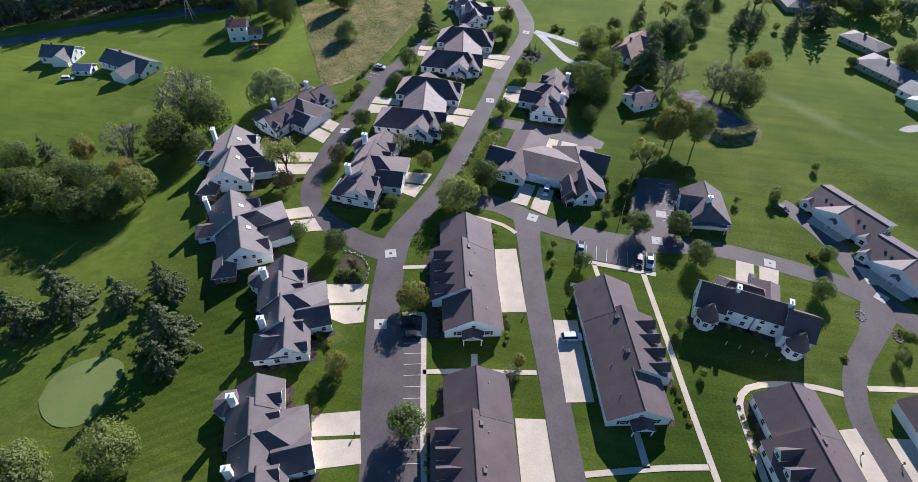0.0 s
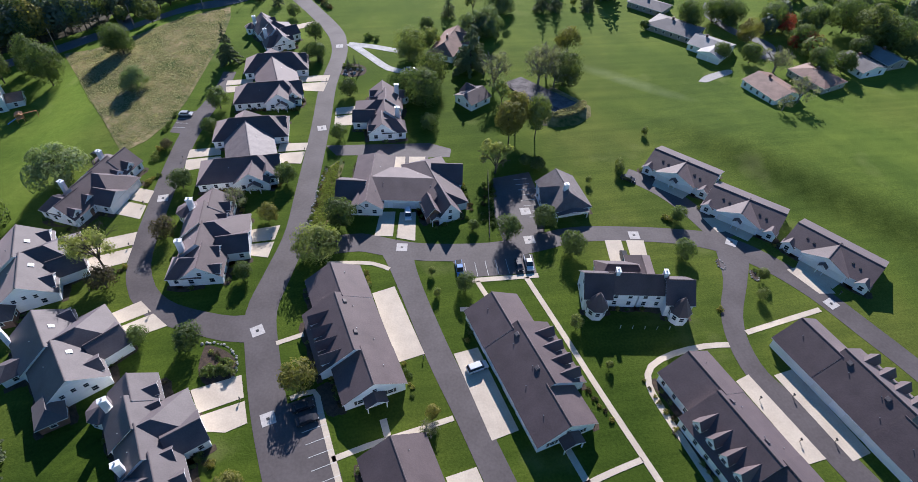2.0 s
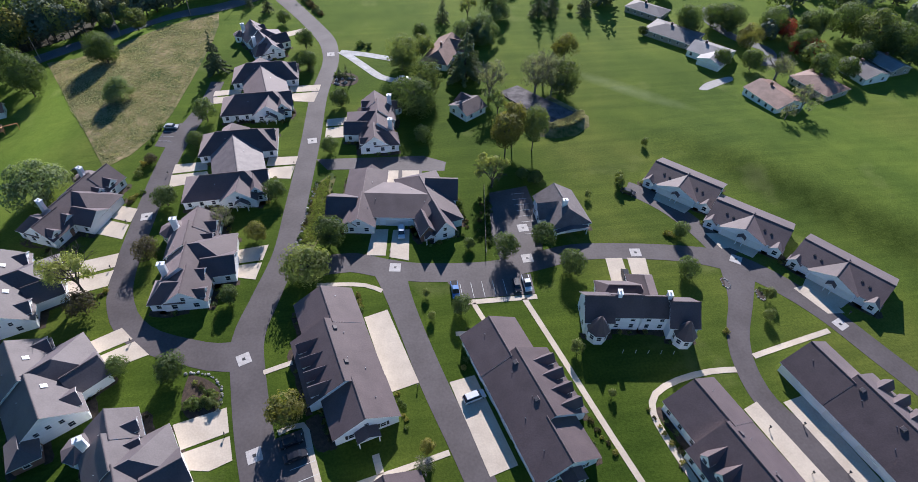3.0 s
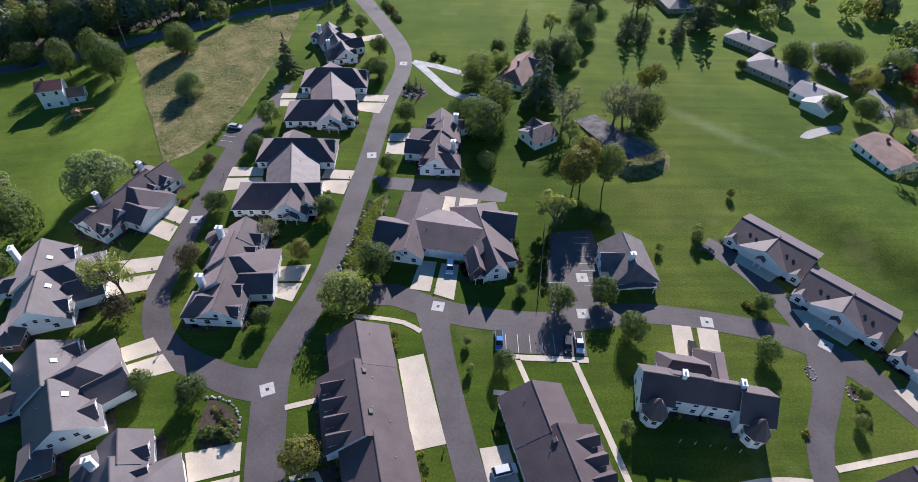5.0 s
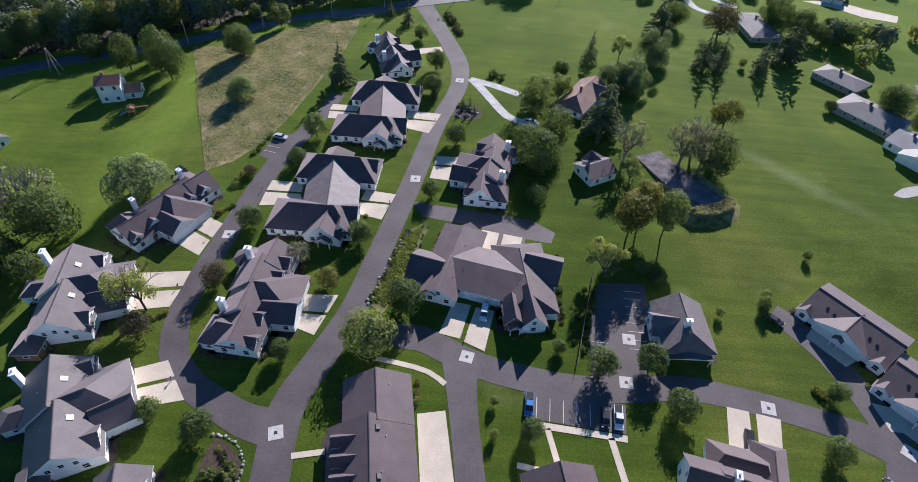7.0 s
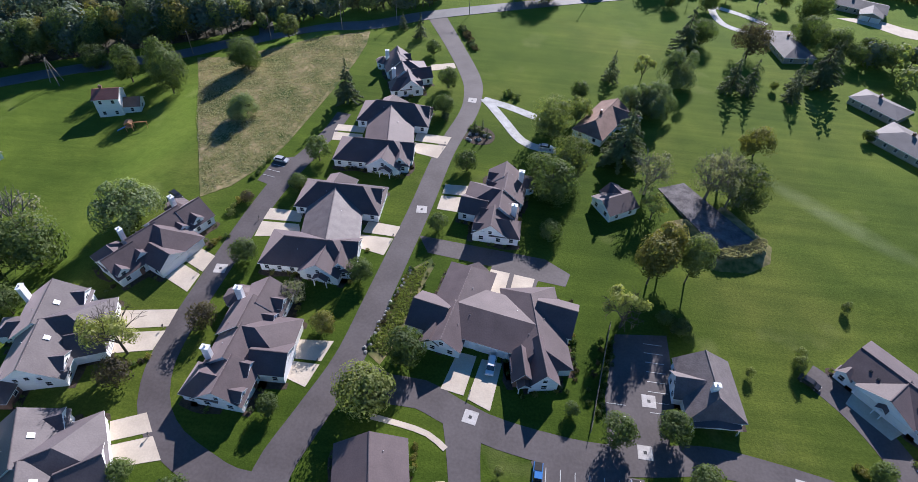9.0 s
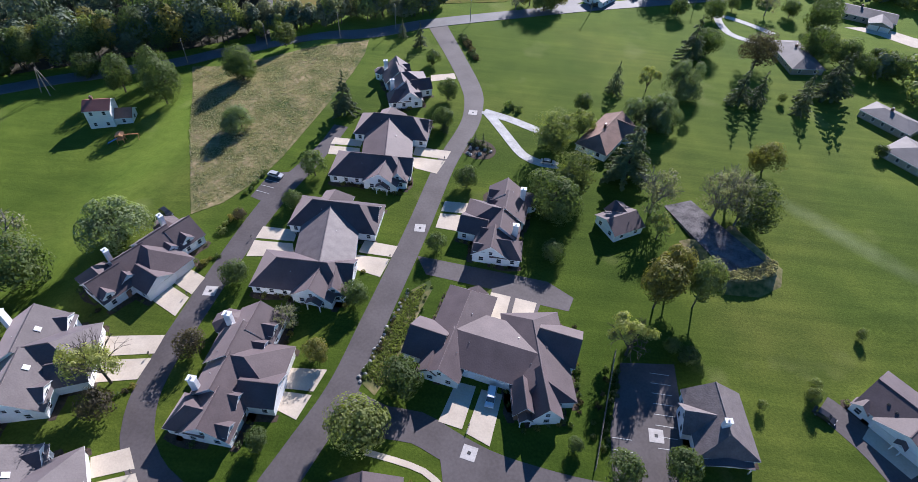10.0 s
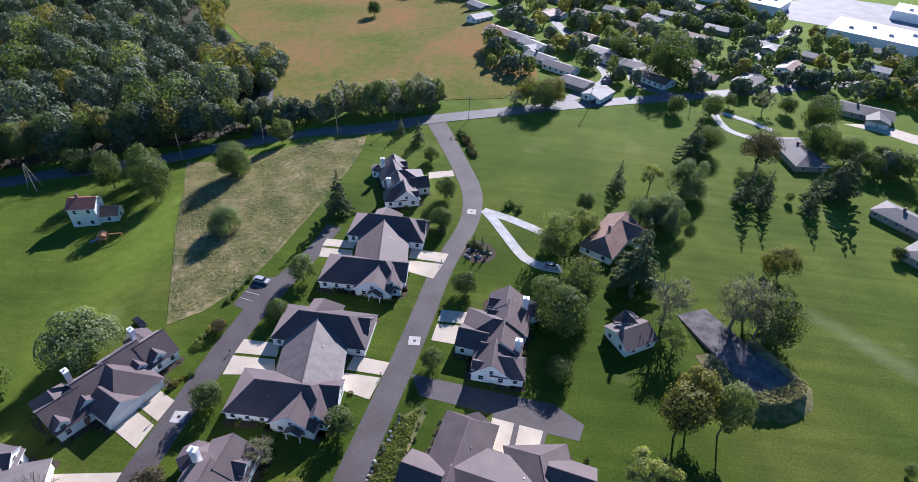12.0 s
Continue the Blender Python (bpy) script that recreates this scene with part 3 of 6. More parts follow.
def raised_court():
    """A paved court on fill: level with the lawn at its upper end, with a steep bank at the lower one."""
    lift = (0.1, 0.1, 2.0, 2.0)
    top = [(x, y, z) for (x, y), z in zip(COURT, lift)]
    foot = [(x, y, -0.4) for x, y in COURT]
    ob = new("court", mesh("court", top + foot, [(0, 1, 2, 3)] + [(i, (i + 1) % 4, (i + 1) % 4 + 4, i + 4) for i in range(4)], SHADED_PAVING))
    tagged(ob, "fenced grey paved court under bare trees", "court", kind="structure")
    ring = [(60.6, 203.5, 0.9), (66.0, 190.6, 1.9), (68.6, 189.0, 2.2), (74.6, 190.2, 2.3), (80.2, 193.8, 2.2), (81.4, 197.2, 1.9), (72.8, 211.0, 0.9)]
    out = [(57.6, 203.0), (62.6, 187.0), (67.4, 185.0), (76.0, 185.6), (82.6, 190.4), (84.6, 197.0), (75.0, 212.0)]
    vs = ring + [(x, y, terrain(x, y) - 0.1) for x, y in out]
    vs += [(62.6, 203.8, 0.85), (69.2, 191.6, 1.9), (70.6, 191.9, 1.9), (74.6, 194.0, 1.95), (78.4, 196.2, 1.95), (78.9, 197.4, 1.9), (71.4, 209.2, 0.95)]
    fs = [(k, k + 1, k + 8, k + 7) for k in range(6)] + [(k, k + 14, k + 15, k + 1) for k in range(6)]
    tagged(new("bank", mesh("bank", vs, fs, ROUGH, smooth=True)), "steep rough-grass bank below the court", "bank", kind="structure")


raised_court()
slab("garden_bed", [(-17.4, 145.6), (-12.6, 171.6), (-7.6, 176.8), (-6.4, 174), (-8.5, 165), (-10.5, 150.5), (-13.4, 142.8)], 0.05, ROUGH, "long planted garden bed beside the road", "garden bed")
for pts in (((-40, 108.4), (-36.2, 106.6), (-33, 103.5), (-32.2, 99.5), (-34, 97), (-38.5, 97.5), (-40.5, 101), (-40.6, 105)), ((-14.5, 93), (-11, 94), (-9, 87), (-12, 86))):
    slab("mulch_bed", pts, 0.055, MULCH, "dark mulch planting bed", "garden bed", wobble=1)

# ---- houses ----
WIN_FRAME = Solid().box((0, 0.03, 0.72), (1.2, 0.1, 0.1)).box((0, 0.03, -0.72), (1.3, 0.14, 0.1)).box((-0.55, 0.03, 0), (0.1, 0.1, 1.4)).box((0.55, 0.03, 0), (0.1, 0.1, 1.4)).box((0, 0.03, 0), (1.05, 0.06, 0.06)).mesh("window_frame", TRIM)
WIN_PANE = Solid().box((0, 0.015, 0), (1.05, 0.03, 1.4)).mesh("pane", GLASS)
SHUTTER = Solid().box((0, 0.04, 0), (0.46, 0.06, 1.45)).box((0, 0.08, 0.36), (0.34, 0.03, 0.56)).box((0, 0.08, -0.36), (0.34, 0.03, 0.56)).mesh("shutter", DARK)
GARAGE = Solid().box((0, 0.03, 1.1), (4.9, 0.08, 2.2)).box((0, 0.09, 0.28), (4.7, 0.05, 0.48)).box((0, 0.09, 0.82), (4.7, 0.05, 0.48)).box((0, 0.09, 1.36), (4.7, 0.05, 0.48)).box((0, 0.09, 1.9), (4.7, 0.05, 0.48)).mesh("garage_door", DOOR)
ENTRY = Solid().box((0, 0.03, 1.02), (1.0, 0.08, 2.05)).box((0, 0.09, 1.5), (0.5, 0.03, 0.7)).box((0, 0.09, 0.55), (0.6, 0.03, 0.6)).mesh("entry_door", BRICK)
SKYLIGHT = Solid().box((0, 0, 0.06), (1.1, 1.3, 0.14), 0, 0).box((0, 0, 0.14), (0.9, 1.1, 0.05), 0, 1).mesh("skylight", [TRIM, FLAT_ROOF])
HOOD = Solid().box((0, 0, 0.06), (0.6, 0.6, 0.2), 0, 0, (0.8, 0.6)).mesh("roof_hood", DARK)
BOX_VENT = Solid().box((0, 0, 0.1), (1.1, 1.0, 0.4), 0, 0, (0.85, 0.85)).mesh("box_vent", ROOF_OLD)
VENT = Solid().tube((0, 0, -0.3), (0, 0, 0.22), 0.09, 0.09, 8).mesh("roof_vent", METAL)


def wall_spot(x, y, z, nx, ny):
    """A pose on a wall whose outward normal is (nx, ny): local y points out."""
    return Matrix.Translation((x, y, z)) @ Matrix.Rotation(math.atan2(-nx, ny), 4, "Z")


def window(h, x, y, z, nx, ny, sx=1.0, sz=1.0, shutters=False):
    m = wall_spot(x, y, z, nx, ny) @ Matrix.Diagonal((sx, 1, sz, 1))
    w = part("window", WIN_FRAME, h, m=m)
    part("pane", WIN_PANE, w)
    if shutters:
        for side in (-0.86, 0.86):
            part("shutter", SHUTTER, w, "dark painted window shutter", pose(side, 0, 0))


class Wing:
    pass


BLOCKS = []
STYLE = {"roof": ROOF}


def wing(h, a, b, w, ze=3.0, zr=7.0, ends="gg", sides="ww", gables="ww", roof=None, wall=None, z0=-0.3, over=0.45, hipk=0.9, bare=False, skew=0.0, shutters=False):
    """A walled block under a pitched roof. a, b: ends of the ridge; w: half its width; ends: g(able) or h(ip).
    sides: what the +n and -n walls carry: w(indows), n(othing), d(oors of garages)."""
    a, b = Vector(a), Vector(b)
    d = (b - a).normalized()
    n = Vector((-d.y, d.x))
    L, k = (b - a).length, (zr - ze) / w
    s0 = -w * hipk if ends[0] == "h" else 0.0
    s1 = L + (w * hipk if ends[1] == "h" else 0.0)

    def at(s, v, z):
        p = a + d * s + n * v
        return (p.x, p.y, z)
    # walls
    i = 0.02
    if not bare:
        vs = [at(s0, w, z0), at(s1, w, z0), at(s1, -w, z0), at(s0, -w, z0), at(s0, w, ze), at(s1, w, ze), at(s1, -w, ze), at(s0, -w, ze), at(s0, skew, zr - i), at(s1, skew, zr - i)]
        fs = [(0, 1, 5, 4), (2, 3, 7, 6)]
        fs += [(3, 0, 4, 8, 7)] if ends[0] == "g" else [(3, 0, 4, 7)]
        fs += [(1, 2, 6, 9, 5)] if ends[1] == "g" else [(1, 2, 6, 5)]
        part("wall", mesh("wall", vs, fs, wall or SIDING), h)
    # roof slab with white fascia
    g0 = -over if ends[0] == "g" else 0.0
    g1 = L + over if ends[1] == "g" else L
    e0, e1 = s0 - over, s1 + over
    th = 0.15
    zp, zm = ze - over * (zr - ze) / (w - skew), ze - over * (zr - ze) / (w + skew)
    top = [at(g0, skew, zr), at(g1, skew, zr), at(e0, w + over, zp), at(e1, w + over, zp), at(e1, -w - over, zm), at(e0, -w - over, zm)]
    vs = [(x, y, z + th) for x, y, z in top] + [(x, y, z - 0.02) for x, y, z in top]
    fs, fm = [(0, 1, 3, 2), (1, 0, 5, 4)], [0, 0]
    if ends[0] == "h":
        fs.append((0, 2, 5)), fm.append(0)
    if ends[1] == "h":
        fs.append((1, 4, 3)), fm.append(0)
    fs += [tuple(q + 6 for q in reversed(f)) for f in fs]
    fm += [1] * (len(fs) - len(fm))
    rim = [2, 3] + ([1] if ends[1] == "g" else []) + [4, 5] + ([0] if ends[0] == "g" else [])
    for q in range(len(rim)):
        u, v = rim[q], rim[(q + 1) % len(rim)]
        fs.append((u, v, v + 6, u + 6)), fm.append(1)
    ro = part("roof", mesh("roof", vs, fs, [roof or STYLE["roof"], TRIM], fm), h)
    if zr - ze > 2.2 and L > 6:
        rd = Solid()
        p, q = Vector(at(g0, skew, zr + th - 0.03)), Vector(at(g1, skew, zr + th - 0.03))
        rd.tube(p, q, 0.16, 0.16, 6)
        part("ridge_cap", rd.mesh("ridge_cap", roof or STYLE["roof"]), ro)
    if z0 < 0 and not bare:
        BLOCKS.append((h, a, d, n, s0, s1, w, ze, sides))
    out = Wing()
    out.at, out.L, out.w, out.d, out.n, out.s0, out.s1, out.k, out.ze, out.zr = at, L, w, d, n, s0, s1, k, ze, zr
    for side, code in ((1, sides[0]), (-1, sides[1])):
        m = n * side
        if code == "w":
            cnt = max(1, int((s1 - s0) / 3.2))
            for c in range(cnt):
                s = s0 + (c + 0.5) * (s1 - s0) / cnt
                x, y, z = at(s, side * w, min(1.6, ze - 1.1))
                window(h, x, y, z, m.x, m.y)
                if ze > 5:
                    window(h, x, y, ze - 1.3, m.x, m.y)
        if code == "d":
            cnt = max(1, int((s1 - s0) / 6.0))
            for c in range(cnt):
                x, y, z = at(s0 + (c + 0.5) * (s1 - s0) / cnt, side * w, 0)
                part("garage_door", GARAGE, h, m=wall_spot(x, y, 0, m.x, m.y))
    for end, s, code in ((-1, s0, gables[0]), (1, s1, gables[1])):
        m = d * end
        if code in "wd":
            for v in ((-0.5, 0.5) if w > 3 else (0,)):
                x, y, z = at(s, v * w, 0)
                if code == "w":
                    window(h, x, y, min(1.6, ze - 1.1), m.x, m.y, 1.15, 1.0, shutters)
                else:
                    part("garage_door", GARAGE, h, m=wall_spot(x, y, 0, m.x, m.y) @ Matrix.Diagonal((min(1, (w - 0.4) / 5), 1, 1, 1)))
            if zr - ze > 2.6 and ends[(end + 1) // 2] == "g":
                x, y, z = at(s, 0, ze + 0.9)
                window(h, x, y, z, m.x, m.y, 0.9, 0.8)
                if zr - ze > 4:
                    for v in (-0.35, 0.35):
                        x, y, z = at(s, v * w, ze + 0.5)
                        window(h, x, y, z, m.x, m.y, 0.9, 0.8)
    return out


def dormer(h, wg, s, side, half=1.3, back=0.25, front=0.8, rise=1.5, steep=0.95):
    """A small gabled dormer on the slope of a wing; its face stands at front * half-width from the ridge."""
    w, k, zr = wg.w, wg.k, wg.zr
    zb = zr - k * front * w
    ridge = zb + rise + half * steep
    v0 = max(back, (zr - ridge) / (k * w) - 0.05) * w
    a, b = wg.at(s, side * v0, 0)[:2], wg.at(s, side * front * w, 0)[:2]
    dm = part("dormer", None, h)
    x = wing(dm, a, b, half, zb + rise, ridge, "gg", "nn", "nn", z0=zb - 0.6, over=0.25)
    p = x.at(x.L, 0, zb + rise * 0.55)
    window(dm, *p, x.d.x, x.d.y, 1.1, 0.75)


def chimney(h, x, y, z0, z1, rot=0, m=None, sx=1.5, sy=0.9):
    c = part("chimney", Solid().box((x, y, (z0 + z1) / 2), (sx, sy, z1 - z0), rot).box((x, y, z1), (sx + 0.25, sy + 0.25, 0.18), rot).mesh("chimney", m or SIDING), h)
    part("flue", Solid().tube((x, y, z1 + 0.05), (x, y, z1 + 0.4), 0.2, 0.2, 8).mesh("flue", METAL), c)


def on_roof(h, wg, s, v, me, name):
    side = 1 if v > 0 else -1
    x, y, z = wg.at(s, v, wg.zr - wg.k * abs(v) + 0.2)
    q = Matrix.Translation((x, y, z)) @ Matrix.Rotation(math.atan2(wg.d.y, wg.d.x), 4, "Z") @ Matrix.Rotation(-side * math.atan(wg.k), 4, "X")
    part(name, me, h, m=q)


def local(x, y, rot):
    q = Matrix.Rotation(radians(rot), 2)
    return lambda u, v: tuple(q @ Vector((u, v)))


def porch(h, a, b, w, z=2.5, rise=1.2):
    """An open gabled porch on four posts."""
    p = part("porch", None, h)
    x = wing(p, a, b, w, z, z + rise, "gg", "nn", "nn", bare=True, over=0.2)
    for s in (0.15, x.L - 0.15):
        for v in (-w + 0.2, w - 0.2):
            q = x.at(s, v, 0)
            part("post", Solid().box((q[0], q[1], z / 2), (0.22, 0.22, z)).mesh("post", TRIM), p)
    part("fascia", Solid().box(x.at(x.L / 2, 0, z - 0.1), (x.L, 2 * w, 0.2), math.degrees(math.atan2(x.d.y, x.d.x))).mesh("fascia", TRIM), p)


def long_house(x, y, rot, side, label, length=36.5, ks=1.0):
    """Long row house in three stepped sections, four dormers on one slope, garages on the other. side: +1 dormers on local +v."""
    h = thing("row_house", x, y, 0, rot, label, "row house", "long row houses")
    o = lambda u, v: (u * ks, v * side)
    sd = lambda good, other: good + other if side > 0 else other + good
    a = wing(h, o(0, 0), o(10.8, 0), 6.8, 3.1, 7.0, "gg", sd("w", "n"), "wn")
    b = wing(h, o(10.5, 1.5), o(27.2, 1.5), 8.2, 3.1, 7.8, "gg", sd("w", "d"), "ww", shutters=True)
    c = wing(h, o(27, 0), o(length / ks, 0), 6.8, 3.1, 7.0, "gg", sd("w", "n"), "nw", shutters=True)
    for s in (3.3, 7.2, 11.0, 14.8):
        dormer(h, b, s * ks, side, 1.15, 0.12, 0.9, 1.35, 1.3)
    porch(h, o(length / ks - 0.3, 0.3), o(length / ks + 2.6, 0.3), 2.3)
    part("entry_door", ENTRY, h, m=wall_spot(*o(length / ks, 0.3), 0, 1, 0))
    for wg, s, v in ((a, 3, -2.5), (b, 4, -3), (b, 11, -2), (c, 5, -3.4), (b, 14, -5)):
        on_roof(h, wg, s, v * side, VENT, "roof_vent")
    for s in (2.5, 12):
        on_roof(h, b, s, -1.5 * side, BOX_VENT, "box_vent")
    return h


G = "long white row house, mauve-grey roof"
long_house(-10.2, 123.6, -76.5, -1, G + " and four dormers over the road")
long_house(1.0, 75.6, -76.5, -1, G + " beside the painted parking strip")
long_house(28.0, 108.4, -76.5, 1, G + " and dormers over a footpath")
long_house(67.9, 85.3, -75, -1, G + " inside a curved footpath")
long_house(98.9, 90.1, -76, 1, G + " between two lanes")


def court_house(x, y, label, sx=1.0):
    """H-shaped four-unit house: hipped back and front wings joined by a garage wing."""
    h = thing("court_house", x, y, 0, 0, label, "house", "court houses")
    bk = wing(h, (-6.4, 21.8), (6.6, 22), 5.8, 3.0, 7.3, "hh", "ww", "ww")
    wing(h, (-2.5, 24), (-2.0, 28.2), 4.0, 3.0, 6.2, "gh", "nn", "nw", hipk=0.5)
    wing(h, (5.0, 23.2), (11.2, 23.6), 3.6, 3.0, 5.8, "gg", "nn", "nw")
    md = wing(h, (-1.0, 20.5), (2.4, 0.8), 7.4, 3.0, 6.6, "gg", "dd", "nn", roof=ROOF_OLD if sx > 0 else ROOF)
    fr = wing(h, (-8.0, -0.2), (4.6, 0.2), 5.8, 3.0, 7.2, "hh", "nw", "ww")
    wing(h, (3.2, 0.8), (2.6, -7.6), 5.0, 3.0, 6.5, "gg", "ww", "nw")
    wing(h, (3, 1.4), (10.2, 2.0), 4.2, 3.0, 6.0, "gg", "ww", "nw")
    wing(h, (6.6, 0.5), (7.4, -5.4), 2.4, 3.0, 5.8, "gg", "ww", "nw")
    porch(h, (3.6, -7.2), (3.4, -9.2), 1.8)
    for wg, s, v in ((bk, 3, -2), (md, 8, 2.5), (fr, 4, -2.5), (fr, 9, 2)):
        on_roof(h, wg, s, v, VENT, "roof_vent")
    return h


court_house(-36.6, 171.4, "white H-shaped house with a weathered pale roof patch")
court_house(-31, 216, "white H-shaped house with mauve-grey hipped roofs", -1)


def wide_house():
    h = thing("wide_house", 11, 157, 0, 0, "wide white house with mauve-grey roofs and twin garages", "house", "court houses")
    p = lambda x, y: (x - 11, y - 157)
    md = wing(h, p(1.4, 158.8), p(20.4, 155.3), 7.4, 3.4, 5.6, "gg", "dd", "nn")
    lf = wing(h, p(3.6, 170.4), p(1.4, 157.5), 5.6, 3.0, 5.6, "hg", "ww", "wn", hipk=0.35)
    lo = wing(h, p(1.4, 158.5), p(-0.4, 148.0), 4.2, 3.0, 5.9, "gg", "nw", "nw")
    rt = wing(h, p(18.6, 164.2), p(21.6, 149.4), 6.4, 3.0, 5.7, "hh", "ww", "ww", hipk=0.6)
    wing(h, p(20.9, 151.6), p(23.0, 142.2), 3.0, 3.0, 6.6, "gg", "ww", "nw")
    wing(h, p(17.3, 149.0), p(18.5, 142.4), 2.2, 3.0, 5.6, "gg", "ww", "nw", wall=BRICK)
    wing(h, p(-8.2, 157.8), p(-0.5, 156.2), 5.0, 3.0, 6.2, "gg", "ww", "wn")
    wing(h, p(20.5, 161.6), p(29.2, 160.0), 4.9, 3.0, 6.5, "gg", "ww", "nw")
    wing(h, p(-2.6, 152.6), p(-3.2, 148.6), 1.9, 3.0, 4.6, "gg", "ww", "nw")
    wing(h, p(4.4, 168.5), p(5.0, 172.6), 2.2, 3.0, 4.8, "gg", "ww", "nw")
    porch(h, p(18.4, 142.6), p(18.8, 140.8), 1.3)
    for wg, s, v in ((md, 4, -2), (md, 14, 3), (lf, 6, 2), (lo, 5, 2), (rt, 7, 2), (rt, 11, -2)):
        on_roof(h, wg, s, v, VENT, "roof_vent")


wide_house()


def twin_house(x, y, rot, label):
    """Two offset gabled blocks with a garage wing and large dormers over the drive."""
    h = thing("twin_house", x, y, 0, rot, label, "house", "twin houses")
    a = wing(h, (-11.6, -0.8), (0.2, -0.8), 6.6, 3.2, 8.0, "gg", "ww", "wn")
    b = wing(h, (0, 0.5), (11.9, 0.5), 6.6, 3.2, 8.0, "gg", "ww", "nw")
    g = wing(h, (-0.6, -0.5), (-1.3, 5.6), 6.9, 3.0, 7.5, "gh", "ww", "nd", hipk=1.02)
    wing(h, (3.0, 5.5), (1.9, 12.9), 4.0, 3.0, 5.6, "gg", "wn", "nn", over=0.3)
    dormer(h, a, 2.1, 1, 2.3, 0.3, 0.97, 0.7, 0.65)
    dormer(h, b, 8.1, 1, 2.3, 0.3, 0.97, 0.7, 0.65)
    wing(h, (10.2, -4.6), (13.4, -5.0), 2.6, 2.7, 4.4, "gh", "ww", "ww", wall=BRICK)
    chimney(h, -10.8, -7.7, -0.3, 7.6, 0, None, 1.7, 1.0)
    wing(h, (-3.5, -6.4), (-3.5, -9.2), 2.4, 2.6, 4.0, "gh", "ww", "ww")
    for wg, s, v in ((a, 5.6, 2.2), (b, 3.7, 2.2)):
        on_roof(h, wg, s, v, SKYLIGHT, "skylight")
    for wg, s, v in ((a, 7, -2.5), (b, 4, -3)):
        on_roof(h, wg, s, v, VENT, "roof_vent")
    return h


STYLE["roof"] = ROOF_FADED
twin_house(-86.6, 136.6, -74, "tall white twin house with big dormers beside the loop road")
twin_house(-70.2, 107.6, -60, "tall white twin house with skylights and a white chimney")


def ridge_house(x, y, rot, label, side=1, size=1.0):
    """Long house along one stepped ridge, with a garage wing, dormers and two tall chimneys."""
    h = thing("ridge_house", x, y, 0, rot, label, "house", "ridge houses")
    h.scale = (size, size, 0.5 + 0.5 * size)
    scale = 1.0
    o = lambda u, v: (u * scale, v * side)
    sd = lambda good, other: good + other if side > 0 else other + good
    a = wing(h, o(0, 0), o(6.6, 0), 4.7, 3.0, 6.6, "gg", sd("w", "w"), "wn")
    b = wing(h, o(5.8, -1.0), o(13.4, -0.8), 5.4, 3.0, 7.2, "gg", sd("w", "w"), "nn")
    c = wing(h, o(13.0, -0.3), o(20.6, -0.3), 5.0, 3.0, 7.0, "gg", sd("w", "w"), "nn")
    d = wing(h, o(20.2, 1.0), o(28.0, 1.0), 4.7, 3.0, 6.6, "gg", sd("w", "w"), "nw")
    wing(h, o(24.6, 1.0), o(24.4, -3.6), 3.3, 3.0, 6.0, "gh", "ww", "nw", hipk=0.9)
    g = wing(h, o(13.4, -0.3), o(13.2, 2.6), 5.7, 3.0, 6.8, "gh", "ww", "nd", hipk=1.28)
    wing(h, o(17.4, 3.4), o(16.8, 10.6), 3.7, 3.0, 5.4, "gg", "ww", "nn", over=0.3)
    for wg, u, half in ((a, 4.2, 1.5), (b, 2.9, 1.4), (c, 7.6, 1.7), (d, 6.2, 1.4)):
        dormer(h, wg, u, side, half, 0.3, 0.97, 0.9, 0.85)
    bay_room(h, *o(3.4, -6.3), 3.0, 2.8, 4.6)
    for u, v in ((4.6, -4.9), (19.8, -4.4)):
        chimney(h, *o(u, v), -0.3, 7.6, 0, None, 1.0, 1.5)
    part("entry_door", ENTRY, h, m=wall_spot(*o(22.5, 5.8), 0, 0, side))
    for wg, s, v in ((a, 4, -2), (c, 4, -2.4), (b, 6, -3)):
        on_roof(h, wg, s * scale, v * side, VENT, "roof_vent")
    return h


def bay_room(h, x, y, r, ze, zr, n=8, m=None):
    """An eight-sided room under a pointed roof."""
    rm = part("bay_room", None, h)
    ring = [(x + r * math.cos(6.2832 * (i + 0.5) / n), y + r * math.sin(6.2832 * (i + 0.5) / n)) for i in range(n)]
    big = [(x + (px - x) * 1.14, y + (py - y) * 1.14) for px, py in ring]
    vs = [(*p, -0.3) for p in ring] + [(*p, ze) for p in ring]
    part("wall", mesh("wall", vs, [(i, (i + 1) % n, n + (i + 1) % n, n + i) for i in range(n)], SIDING), rm)
    vs = [(*p, ze - 0.08) for p in big] + [(*p, ze + 0.1) for p in big] + [(x, y, zr)]
    fs = [(n + i, n + (i + 1) % n, 2 * n) for i in range(n)] + [(i, (i + 1) % n, n + (i + 1) % n, n + i) for i in range(n)] + [tuple(range(n))]
    part("roof", mesh("roof", vs, fs, [m or STYLE["roof"], TRIM], [0] * n + [1] * (n + 1)), rm)
    for i in range(n):
        a, b = Vector(ring[i]), Vector(ring[(i + 1) % n])
        c = (a + b) / 2
        q = (c - Vector((x, y))).normalized()
        window(rm, c.x, c.y, ze - 1.2, q.x, q.y, 1.0, 1.0)


